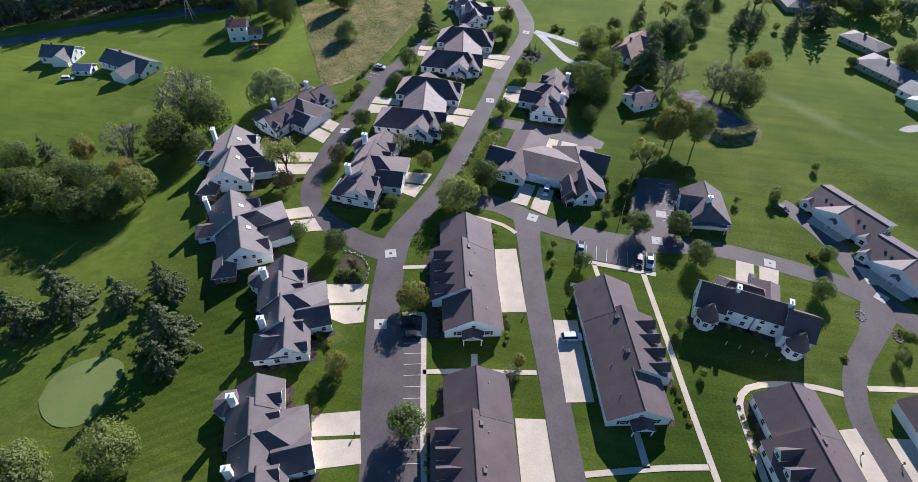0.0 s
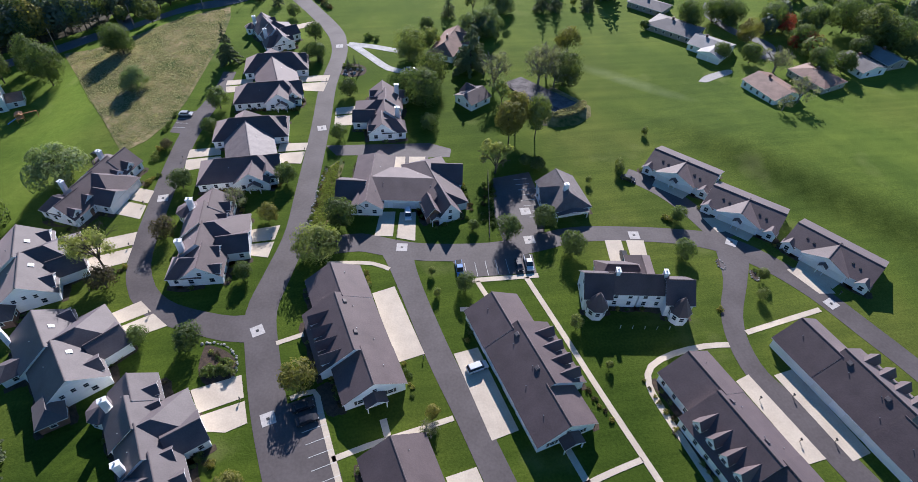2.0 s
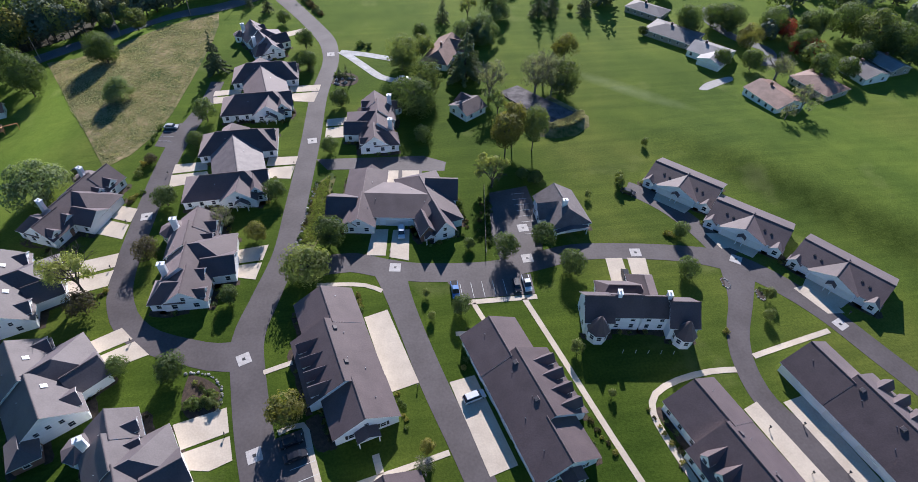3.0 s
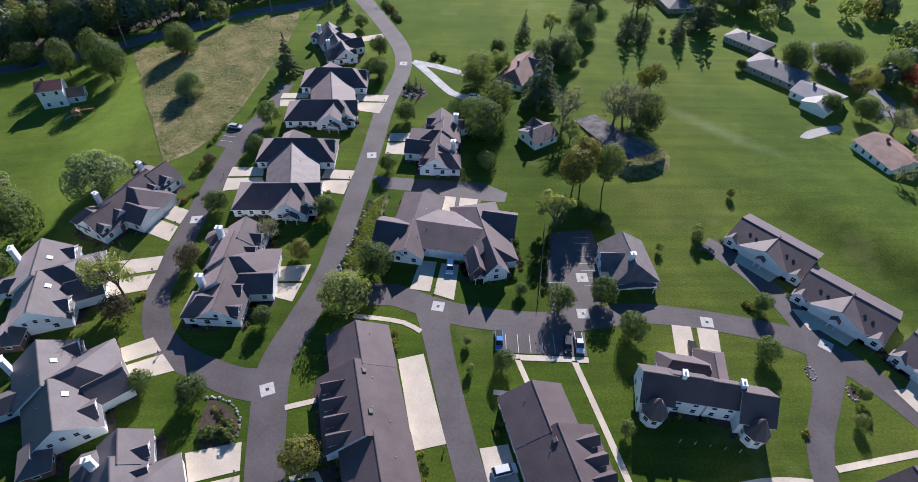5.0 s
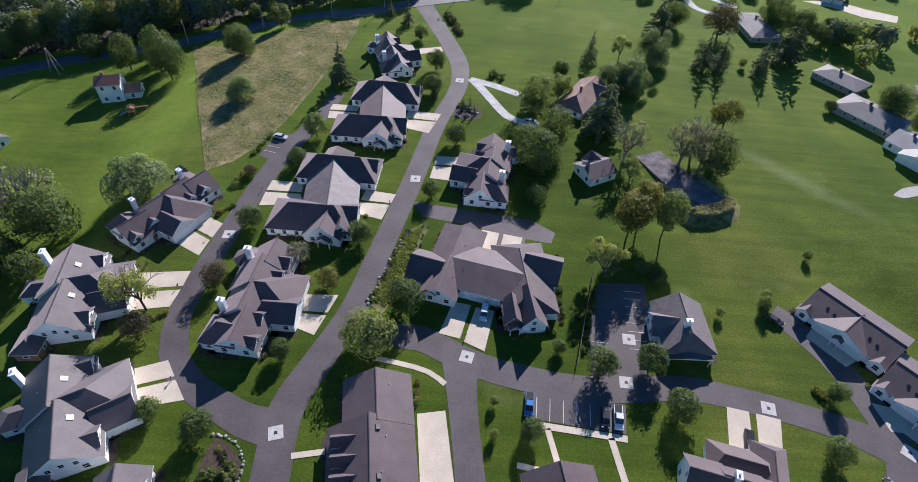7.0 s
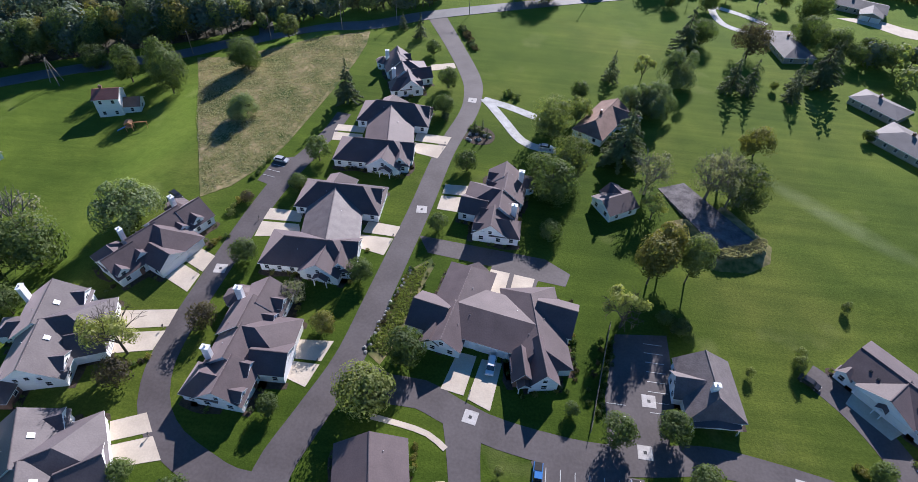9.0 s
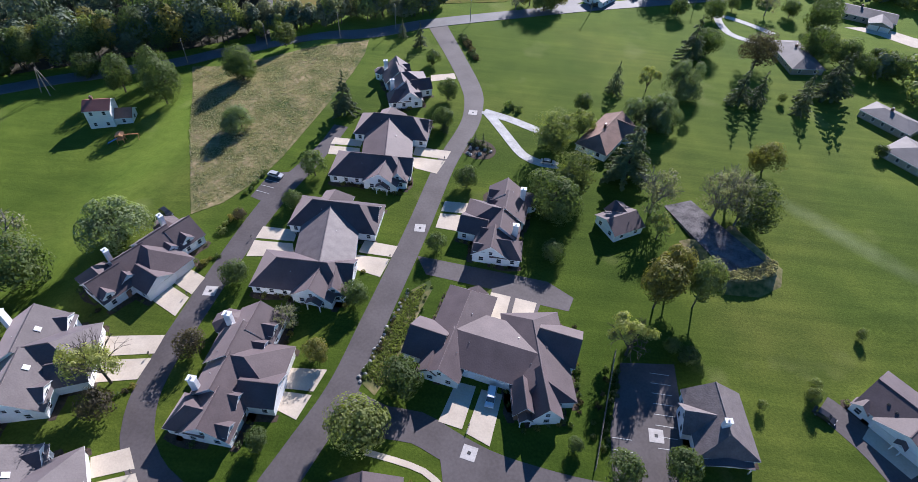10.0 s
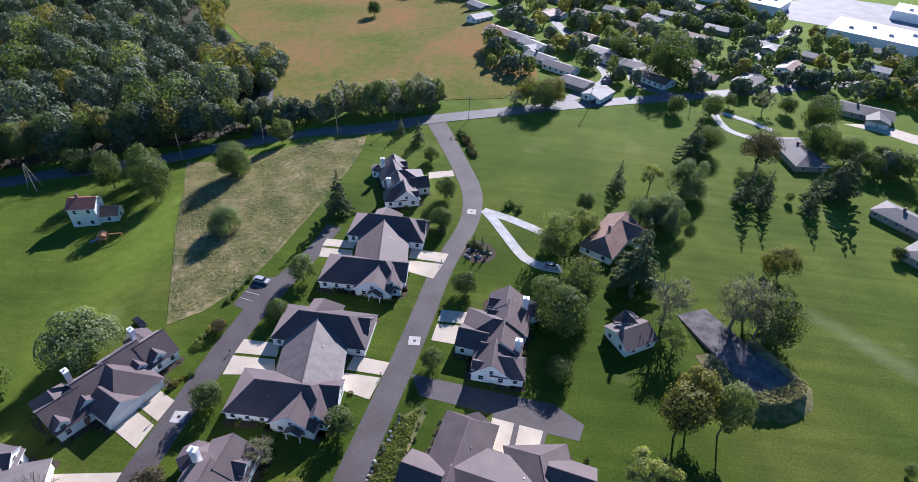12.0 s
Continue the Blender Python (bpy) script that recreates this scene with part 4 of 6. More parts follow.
T = "white stepped-ridge house with tall chimneys"
ridge_house(-52.6, 98.0, -69, T + " beside the fairway")
ridge_house(-44.2, 64.4, -68, T + " and a double driveway")
STYLE["roof"] = ROOF
ridge_house(-43.2, 157.5, -92, T + " and bright driveway inside the loop", 1, 1.08)
ridge_house(-72.7, 181.5, -117, T + " near a willow", 1, 1.0)
ridge_house(-39.2, 278.4, -69, T + " near the highway", 1, 0.93)
ridge_house(8.7, 213, -92, T + " beside tall trees", -1, 1.0)


def east_house(a, b, label, stacks=False):
    """Long low roof parallel to the fairway with a broad garage gable towards the lane."""
    a, b = Vector(a), Vector(b)
    c = (a + b) / 2
    d = (b - a).normalized()
    h = thing("lane_house", c.x, c.y, 0, math.degrees(math.atan2(d.y, d.x)), label, "house", "east lane houses")
    L = (b - a).length / 2
    m = wing(h, (-L, 0), (L, 0), 6.6, 2.8, 5.4, "gg", "ww", "ww")
    f = wing(h, (0, 0.6), (0, -7.4), 6.0, 2.8, 5.3, "gg", "nn", "nd")
    porch(h, (0, -7.5), (0, -8.9), 1.0, 2.6, 0.8)
    for u in (-L + 1.2, L - 1.2):
        wing(h, (u, -5.5), (u, -7.3), 1.5, 2.6, 3.8, "gg", "ww", "nw")
    side = Vector((-d.y, d.x))
    apron = [c + d * u + side * v for u, v in ((-5.6, -7.5), (5.6, -7.5), (5.0, -11.2), (-5.0, -11.2))]
    slab("driveway", [(p.x, p.y) for p in apron], 0.08, CONCRETE, "pale concrete garage apron", "driveway")
    if stacks:
        chimney(h, -L + 3.2, -4.6, 2, 7.0)
        chimney(h, L - 1.6, -4.2, 2, 6.8)
    for s, v in ((4, -3), (6, -3.4), (2 * L - 4, -3.6), (2 * L - 6, -3.2)):
        on_roof(h, m, s, v, HOOD, "roof_hood")


E_ = "white house with a broad garage gable"
east_house((93.5, 161.2), (107.2, 146), E_ + " by the fairway")
east_house((103.6, 141.2), (117.8, 126.2), E_ + " at the lane's bend")
east_house((119.6, 122.2), (131.9, 103.6), E_ + " and a pale driveway")


def turret_house():
    h = thing("turret_house", 65, 107, 0, -10.5, "white two-storey house with two pointed corner turrets", "house")
    wing(h, (-7.4, 0.7), (-0.2, 0.7), 3.4, 5.4, 8.9, "gg", "ww", "nn")
    wing(h, (0.2, 0.55), (6.6, 0.55), 3.2, 5.4, 8.8, "gg", "ww", "nn")
    wing(h, (-13.6, 0.2), (-7.2, 0.2), 4.4, 5.0, 9.0, "gg", "nw", "wn")
    wing(h, (6.3, -0.9), (12.8, -0.9), 4.4, 5.0, 8.8, "gg", "nw", "nw")
    bay_room(h, -10.6, -5.0, 2.5, 3.4, 8.2)
    bay_room(h, 9.8, -5.8, 2.5, 3.4, 8.2)
    wing(h, (-6.5, 6.6), (1.4, 6.6), 3.6, 2.9, 5.6, "hh", "dw", "ww", hipk=0.6)
    wing(h, (3.0, 2.0), (3.0, 10.2), 3.1, 2.9, 5.6, "gh", "ww", "wd", hipk=0.8)
    for u, v in ((-5.6, 0.9), (6.2, 0.8)):
        chimney(h, u, v, 6, 9.9, 0, None, 0.9, 1.5)
    for u in range(5):
        part("patio_post", Solid().tube((-5 + u * 3.0, -9.5, 0), (-5 + u * 3.0, -9.5, 1.3), 0.06, 0.06, 6).mesh("patio_post", TRIM), h)


turret_house()


def club_house():
    h = thing("club_house", 57.6, 147, 0, -86, "white clubhouse with a hipped mauve roof beside the parking lot", "house")
    m = wing(h, (-6.6, 0.2), (4.6, 0.4), 5.8, 3.0, 6.6, "gh", "ww", "ww", roof=ROOF_OLD, hipk=0.5)
    porch(h, (7.4, 0.3), (9.2, 0.3), 4.8, 2.5, 0.6)
    wing(h, (0.2, -1.5), (-0.2, -7.0), 3.1, 3.0, 5.9, "gg", "ww", "nw", roof=ROOF_OLD)
    chimney(h, 2.6, -0.2, 5, 8.4, 0, None, 0.9, 1.3)


club_house()


def cottage(x, y, rot, L, w, label, roof=ROOF_GREY, ze=2.7, zr=5.0, wing2=0.0, group="suburban houses", ch=True, ends="gg", wall=None):
    h = thing("cottage", x, y, terrain(x, y), rot, label, "house", group)
    m = wing(h, (-L / 2, 0), (L / 2, 0), w, ze, zr, ends, "ww", "ww", roof, wall, z0=-1.0)
    if wing2:
        wing(h, (L * 0.22, 0), (L * 0.22, -w - wing2), w * 0.72, ze, zr - 0.4, "gg", "nn", "nd", roof, wall, z0=-1.0)
    if ch:
        chimney(h, -L * 0.2, 0.5, ze, zr + 1.0, 0, BRICK, 0.9, 0.7)
    return h


farm = cottage(-137.6, 238.5, 18, 8.4, 3.8, "tall white farmhouse with a red roof in the field", ROOF_RED, 7.2, 9.2, group="farmhouses")
wing(farm, (4.2, 0.6), (9.8, 0.6), 3.0, 3.0, 5.0, "gg", "ww", "nw", ROOF_BROWN, z0=-1.0)
brown = cottage(40, 250, 62, 17, 5.2, "house with a broad brown hipped roof among trees", ROOF_BROWN, 2.8, 5.8, 5, group="farmhouses", ends="hg")
shed = cottage(41.2, 205.4, 33, 9.5, 4.4, "white garden garage with a mauve-grey gable roof", ROOF, 2.8, 4.8, 0, "garages", False)
wing(shed, (2.2, 0), (2.2, 5.6), 3.0, 2.8, 4.7, "gg", "ww", "nw", ROOF, z0=-1.0)
cottage(-207, 207, 8, 14, 5, "low grey-roofed house in shade by the highway", ROOF_GREY, 3.0, 6.0, 3, "farmhouses")
cottage(-171, 204, -14, 24, 5.5, "long grey-roofed white house near the highway", ROOF_GREY, 3.0, 6.0, 6, "farmhouses")
cottage(-188.5, 197, 10, 7, 3.0, "small white shed with a pale metal roof", METAL, 2.5, 4.0, 0, "garages", False)
cottage(120, 323, -81, 13, 6.5, "ranch house with a pale grey hipped roof among trees", ROOF_GREY, 2.6, 4.6, 0, ends="hh", wall=TAN)
cottage(143.5, 253.8, -50, 9, 7.2, "grey-roofed ranch house at the fairway edge", ROOF_GREY, 2.7, 4.8, 0, ends="hh", wall=TAN)
cottage(151.5, 234.5, -51, 15.5, 6.6, "pale-roofed ranch house at the fairway edge", ROOF_PALE, 2.8, 4.7, 4, wall=SIDING)
cottage(157.0, 196.5, -77, 16.5, 7.0, "pinkish brown-roofed ranch house at the fairway edge", ROOF_BROWN, 2.8, 4.9, 0, wall=SIDING)
cottage(181.5, 204, -72, 5, 6.6, "brown-roofed ranch house under a tree", ROOF_BROWN, 2.7, 4.6, 0, ends="hh", wall=TAN)
cottage(207, 211.5, -80, 14, 6.4, "grey-roofed ranch house at the fairway edge", ROOF_GREY, 2.7, 4.6, 0, wall=SIDING)
cottage(221.5, 215.5, -80, 13, 5.6, "grey-roofed ranch house at the fairway edge", ROOF_PALE, 2.7, 4.5, 0, wall=TAN)
cottage(142, 279, -50, 8, 5.4, "grey-roofed ranch house at the fairway edge", ROOF_GREY, 2.7, 4.4, 0, ends="hh", wall=TAN)
drive([(153.8, 362.4), (170.9, 366.3), (182.4, 358), (196, 352), (192, 344), (177.7, 347.7), (166.9, 356.8)], "wide pale concrete driveway of a ranch house")
slab("stony_patch", [(133.8, 209.2), (138, 213), (146, 216), (151.5, 217), (151, 214), (143, 210.6), (136.5, 208)], 0.06, STONE, "pale stony patch on the fairway edge", "gravel", wobble=2, cut=3)
cottage(168, 375, -22, 22, 6.5, "grey-roofed ranch house beside the highway", ROOF_GREY, 2.7, 4.5, 6, wall=TAN)
rs = random.Random(5)
for hx, hy in ((-14, 451), (-2, 442), (7, 431), (12, 410), (23, 398), (31, 378), (41, 366), (38, 454), (47, 429), (53, 417), (66, 409), (72, 393), (91, 420), (98, 404), (69, 487), (16, 499), (-12, 498), (39, 506), (107, 473), (88, 452), (121, 403), (148, 467), (62, 520), (85, 505), (100, 520), (125, 495), (20, 540), (-10, 545), (52, 555), (120, 548), (150, 430), (172, 452), (200, 440), (-30, 480), (-35, 520), (220, 470)):
    cottage(hx, hy, rs.choice((-35, -30, -40, 55)) + rs.uniform(-6, 6), rs.uniform(13, 18), rs.uniform(4.4, 5.6), rs.choice(("small white suburban house with a grey roof", "small suburban house with a grey shingle roof")), rs.choice((ROOF_PALE, ROOF_PALE, ROOF_GREY, ROOF_BROWN)), 2.7, 4.2, rs.choice((0, 0, 3.5)), ch=rs.random() < 0.3, wall=rs.choice((SIDING, TAN, TAN)))


def hall(x, y, rot, sx, sy, sz, label):
    h = thing("store_building", x, y, 0, rot, label, "building", "large flat-roofed buildings")
    part("wall", Solid().box((0, 0, sz / 2), (sx, sy, sz)).mesh("wall", SIDING), h)
    part("roof", Solid().box((0, 0, sz + 0.1), (sx + 0.6, sy + 0.6, 0.3)).mesh("roof", FLAT_ROOF), h)
    for i in range(6):
        part("roof_unit", Solid().box(((i - 2.5) * sx / 7, (i % 2 - 0.5) * sy / 3, sz + 0.9), (2.5, 2, 1.4)).mesh("roof_unit", METAL), h)


hall(238.5, 498, -32, 80, 38, 6, "long white flat-roofed store beside its parking lot")
hall(160, 575, -32, 60, 30, 6, "white flat-roofed warehouse in the distance")
hall(300, 560, -32, 70, 30, 6, "white flat-roofed warehouse in the distance")
slab("store_parking", [(165, 548), (185, 590), (250, 620), (370, 580), (310, 500), (262, 478), (232, 522)], 0.12, GLARE_ASPHALT, "pale store parking lot", "parking lot")

# ---- trees and plants ----
def quads(centres, normals, sizes, rng):
    """Leaf clumps: one four-cornered, slightly bent face for each centre."""
    n = len(centres)
    normals = normals / (np.linalg.norm(normals, axis=1, keepdims=True) + 1e-9)
    r = rng.normal(size=(n, 3))
    u = np.cross(normals, r)
    u /= np.linalg.norm(u, axis=1, keepdims=True) + 1e-9
    v = np.cross(normals, u)
    s = sizes[:, None]
    k = rng.uniform(0.6, 1.2, (n, 4, 1))
    corners = np.stack([centres - u * s * k[:, 0] * 0.6, centres - v * s * k[:, 1] * 0.45 + normals * s * 0.12, centres + u * s * k[:, 2] * 0.6, centres + v * s * k[:, 3] * 0.45 - normals * s * 0.12], 1)
    return corners.reshape(-1, 3)


def crown_points(kind, rng, count):
    """Clump centres, normals and sizes of a crown one unit in radius and one unit high (the trunk's foot is at 0)."""
    if kind == "conifer":
        # boughs in loose whorls, each a drooping spray of needles
        boughs = 84
        low = rng.uniform(0, 1, boughs) ** 0.6
        turn, reach = rng.uniform(0, 6.2832, boughs), low ** 0.85 * rng.uniform(0.62, 1.12, boughs)
        pick = rng.choice(boughs, count, p=(0.15 + low) / np.sum(0.15 + low))
        along = rng.uniform(0.12, 1, count) ** 0.75
        rad = along * reach[pick]
        side = rng.normal(size=count) * 0.055 * (1.15 - 0.85 * along) * (0.4 + low[pick])
        ca, sa = np.cos(turn[pick]), np.sin(turn[pick])
        z = 0.97 - 0.9 * low[pick] - 0.07 * along * low[pick] + rng.normal(size=count) * 0.008 + 0.03 * (1 - along)
        c = np.stack([rad * ca - side * sa, rad * sa + side * ca, z], 1)
        nn = np.stack([ca * 0.45 - sa * side * 4, sa * 0.45 + ca * side * 4, np.full(count, 0.8)], 1) + rng.normal(size=(count, 3)) * 0.3
        return c, nn, rng.uniform(0.06, 0.12, count)
    lobes = {"thin": 12, "bare": 22, "willow": 26}.get(kind, 20)
    low = {"willow": 0.08, "thin": 0.26, "bare": 0.16}.get(kind, 0.06)
    lc = rng.normal(size=(lobes, 3))
    lc /= np.linalg.norm(lc, axis=1, keepdims=True)
    lc *= rng.uniform(0.15, 0.78, (lobes, 1)) ** 0.6
    lr = rng.uniform(0.24, 0.42, lobes) * (0.8 if kind in ("thin", "bare") else 1)
    pick = rng.integers(0, lobes, count)
    nn = rng.normal(size=(count, 3))
    nn /= np.linalg.norm(nn, axis=1, keepdims=True)
    fill = rng.uniform(0.55, 1.06, (count, 1)) if kind not in ("thin", "bare") else rng.uniform(0.1, 1.15, (count, 1))
    c = lc[pick] + nn * lr[pick][:, None] * fill
    c /= np.percentile(np.linalg.norm(c, axis=1), 93)
    far = np.linalg.norm(c, axis=1, keepdims=True)
    c = np.where(far > 1.06, 1.06 * c / far, c)
    if kind == "willow":
        c[:, 2] -= 0.35 * np.hypot(c[:, 0], c[:, 1]) ** 2
    mid, half = (1 + low) / 2, (1 - low) / 2
    c[:, 2] = np.clip(mid + half * (c[:, 2] - 0.12 * (c[:, 0] ** 2 + c[:, 1] ** 2)), 0.04, 1.0)
    nn = nn * 0.75 + (c - np.array((0, 0, mid))) / (np.linalg.norm(c, axis=1, keepdims=True) + 1e-6) * 0.7 + rng.normal(size=(count, 3)) * 0.22
    return c, nn, rng.uniform(0.08, 0.15, count) * {"thin": 0.8, "bare": 0.76, "willow": 0.72}.get(kind, 1.0)


def dome_points(rng, count, low=0.12):
    """A woodland crown: one broad dome with bulging boughs, normals outward so that it shades as a mass."""
    ang, up = rng.uniform(0, 6.2832, count), rng.uniform(-0.75, 1, count)
    flat = np.sqrt(1 - up * up)
    d = np.stack([flat * np.cos(ang), flat * np.sin(ang), up], 1)
    knobs = rng.normal(size=(14, 3))
    knobs /= np.linalg.norm(knobs, axis=1, keepdims=True)
    bulge = np.max(d @ knobs.T, axis=1)
    size = rng.uniform(0.75, 1.1, len(knobs))[np.argmax(d @ knobs.T, axis=1)]
    rad = 0.55 + 0.5 * size * np.clip((bulge - 0.6) / 0.4, 0, 1) ** 0.8
    rad = rad * rng.uniform(0.78, 1.06, count)
    c = d * rad[:, None]
    near = knobs[np.argmax(d @ knobs.T, axis=1)]
    nn = d * 0.7 + (d - near * 0.8) * 0.9 + rng.normal(size=(count, 3)) * 0.15
    c[:, 2] = np.clip((1 + low) / 2 + (1 - low) / 2 * c[:, 2], 0.05, 1.0)
    return c, nn, rng.uniform(0.1, 0.18, count)


def leaf_mesh(name, corners, m):
    n = len(corners) // 4
    me = bpy.data.meshes.new(name)
    me.vertices.add(4 * n)
    me.loops.add(4 * n)
    me.polygons.add(n)
    me.vertices.foreach_set("co", corners.astype(np.float32).ravel())
    me.loops.foreach_set("vertex_index", np.arange(4 * n, dtype=np.int32))
    me.polygons.foreach_set("loop_start", np.arange(0, 4 * n, 4, dtype=np.int32))
    me.update(calc_edges=True)
    me.materials.append(m)
    return me


def branch(s, rng, a, way, length, r, depth):
    """One limb and its forks."""
    b = a + way * length
    s.tube(a, b, r, r * 0.66, 5 if depth > 1 else 4)
    if depth:
        for _ in range(3):
            turn = Vector(rng.normal(size=3) * 0.5)
            nxt = (way + turn + Vector((0, 0, 0.12))).normalized()
            branch(s, rng, a + way * length * rng.uniform(0.7, 1.0), nxt, length * rng.uniform(0.6, 0.8), r * 0.58, depth - 1)


def trunk_mesh(kind, rng, aspect=2.0):
    s = Solid()
    if kind == "conifer":
        s.tube((0, 0, -0.03), (0, 0, 0.95), 0.06, 0.008, 7)
    elif kind in ("bare", "thin"):
        # a short bole and a fan of rising limbs, built at true proportions
        bole = 0.2 * aspect
        s.tube((0, 0, -0.05), (0.01, 0, bole), 0.055, 0.045, 8)
        for i in range(7):
            a = 0.9 * i + rng.uniform(-0.3, 0.3)
            out = 0.25 if i == 0 else rng.uniform(0.45, 0.85)
            way = Vector((out * math.cos(a), out * math.sin(a), 1)).normalized()
            branch(s, rng, Vector((0.01, 0, bole * rng.uniform(0.7, 1))), way, 0.27 * aspect, 0.028, 3)
        top = max(v[2] for v in s.v)
        wide = sorted(math.hypot(v[0], v[1]) for v in s.v)[int(len(s.v) * 0.97)]
        s.v = [(x / wide, y / wide, z / top * 0.99) for x, y, z in s.v]
    else:
        fork = 0.42 if kind != "willow" else 0.3
        s.tube((0, 0, -0.03), (0.01, 0, fork), 0.05, 0.036, 8)
        for i in range(6):
            a = 6.2832 * i / 6 + rng.uniform(-0.4, 0.4)
            r, z = rng.uniform(0.3, 0.62), rng.uniform(0.55, 0.76)
            mid = (0.5 * r * math.cos(a), 0.5 * r * math.sin(a), (fork + z) / 2 + 0.03)
            s.tube((0.01, 0, fork - 0.06), mid, 0.024, 0.015, 5)
            s.tube(mid, (r * math.cos(a), r * math.sin(a), z), 0.015, 0.005, 5)
            a2 = a + rng.uniform(-0.7, 0.7)
            r2 = rng.uniform(0.35, 0.68)
            s.tube(mid, (r2 * math.cos(a2), r2 * math.sin(a2), rng.uniform(0.5, 0.84 - 0.2 * r2)), 0.012, 0.004, 4)
    return s.mesh("trunk", TWIG if kind == "bare" else BARK)


TREES = {}
LABELS = {
    "broad": "leafy green broadleaf tree with a rounded crown", "olive": "olive-green tree with a loose broad crown", "autumn": "tree turning orange and gold in autumn",
    "plum": "small dark plum-leaved ornamental tree", "conifer": "dark green conical conifer", "thin": "airy yellow-green tree with a thin crown",
    "willow": "grey-green tree with a wide drooping crown", "bare": "greyish tree with a sparse twiggy crown", "red": "maple with deep red autumn leaves"}
COUNTS = {"broad": 3100, "olive": 3100, "autumn": 2900, "plum": 2000, "conifer": 4600, "thin": 2700, "willow": 5200, "bare": 1000, "red": 1800}
tr_rng = random.Random(11)


def tree(kind, x, y, r, hgt, group=""):
    """A tree with crown radius r and height hgt, its foot on the ground."""
    if kind == "conifer":
        hgt = min(hgt * (1.35 if y > 200 else 1.0), 20.0)
    if kind == "thin" and r < 2.5:
        kind = "olive"
    size = "big" if r > 5.5 else "small"
    var = tr_rng.randrange(2)
    aspect = max(1.0, round(hgt / r * 2) / 2)
    key = (kind, size, var, aspect)
    if key not in TREES:
        rng = np.random.default_rng(100 + 7 * len(TREES))
        n = int(COUNTS[kind] * (2.0 if size == "big" else 1) * (1.8 if aspect > 2.6 and r > 4 and kind != "bare" else 1))
        if kind in ("broad", "autumn", "plum", "red", "olive"):
            k = int(n * (0.3 if kind in ("autumn", "olive") else 0.45))
            parts = dome_points(rng, k, 0.08), crown_points(kind, rng, n - k)
            c, nn, sz = (np.concatenate(q) for q in zip(*parts))
            sz[:k] *= 0.68
        else:
            c, nn, sz = crown_points(kind, rng, n)
        if aspect >= 3.0 and kind in ("autumn", "olive"):
            c[:, 2] = 0.24 + 0.76 * c[:, 2]
        if size == "big":
            sz = sz * 0.72
        tall = np.array((1, 1, aspect))
        TREES[key] = trunk_mesh(kind, rng, aspect), leaf_mesh("crown", quads(c * tall, nn, sz, rng) / tall, LEAF[kind])
    tm, cm = TREES[key]
    t = thing("tree", x, y, terrain(x, y), tr_rng.uniform(0, 360), LABELS[kind], "tree", group)
    t.scale = (r, r, hgt)
    part("trunk", tm, t)
    part("crown", cm, t)


BUSH = {}


def shrub(x, y, r, kind="broad", hk=1.1):
    var = tr_rng.randrange(2)
    if (kind, var) not in BUSH:
        rng = np.random.default_rng(700 + len(BUSH))
        c, nn, sz = crown_points("broad", rng, 320)
        c[:, 2] = (c[:, 2] - 0.15) / 0.85
        BUSH[kind, var] = leaf_mesh("foliage", quads(c, nn, sz * 2.0, rng), LEAF[kind])
    ob = new("shrub", BUSH[kind, var])
    ob.matrix_basis = pose(x, y, terrain(x, y) - 0.05, 0, 0, tr_rng.uniform(0, 360)) @ Matrix.Diagonal((r, r, r * hk, 1))
    tagged(ob, "low rounded garden shrub" if kind == "broad" else "low garden shrub with tinted leaves", "shrub", "garden shrubs")


def shrub_row(a, b, n, r=0.7, kinds=("broad", "plum", "autumn", "broad")):
    for i in range(n):
        k = i / max(1, n - 1)
        shrub(a[0] + (b[0] - a[0]) * k + tr_rng.uniform(-0.4, 0.4), a[1] + (b[1] - a[1]) * k + tr_rng.uniform(-0.4, 0.4), r * tr_rng.uniform(0.7, 1.3), tr_rng.choice(kinds))


tree("olive", -14.4, 133.0, 6.6, 10.5)
tree("broad", -8.4, 145.2, 4.8, 9.0)
tree("broad", -24.1, 166.4, 3.5, 6.7)
tree("autumn", -28.3, 149.7, 3.1, 6.0)
tree("plum", -55.8, 146.9, 3.8, 7.5)
tree("broad", -54.8, 167.9, 3.7, 7.1)
tree("broad", -49.4, 211.8, 4.4, 8.4)
tree("broad", -50.6, 197.2, 3.0, 5.7)
tree("conifer", -50.2, 246.5, 5.4, 12.6)
tree("broad", -33.2, 128.4, 2.6, 5.0)
tree("broad", -43.0, 108.5, 3.7, 7.1)
tree("broad", -54.8, 111.2, 2.8, 5.2)
tree("bare", -37.3, 157.1, 3.3, 7.2)
tree("thin", -69.1, 136.5, 6.1, 15.9)
tree("plum", -66.9, 129.8, 3.8, 7.6)
tree("willow", -91.2, 177.0, 9.2, 13.6)
tree("plum", -63.2, 189.3, 2.0, 4.0)
tree("broad", -7.7, 187.4, 3.1, 5.9)
tree("broad", -3.5, 215.2, 3.9, 7.4)
tree("broad", -15.4, 245.3, 3.9, 7.5)
tree("broad", -16.7, 262.5, 4.2, 8.0)
tree("broad", -26.8, 287.2, 3.3, 6.2)
tree("broad", 23.0, 116.6, 2.8, 5.3)
tree("broad", 37.9, 133.4, 4.0, 7.6)
tree("broad", 49.4, 135.8, 4.0, 7.6)
tree("broad", 54.0, 125.2, 3.9, 7.3)
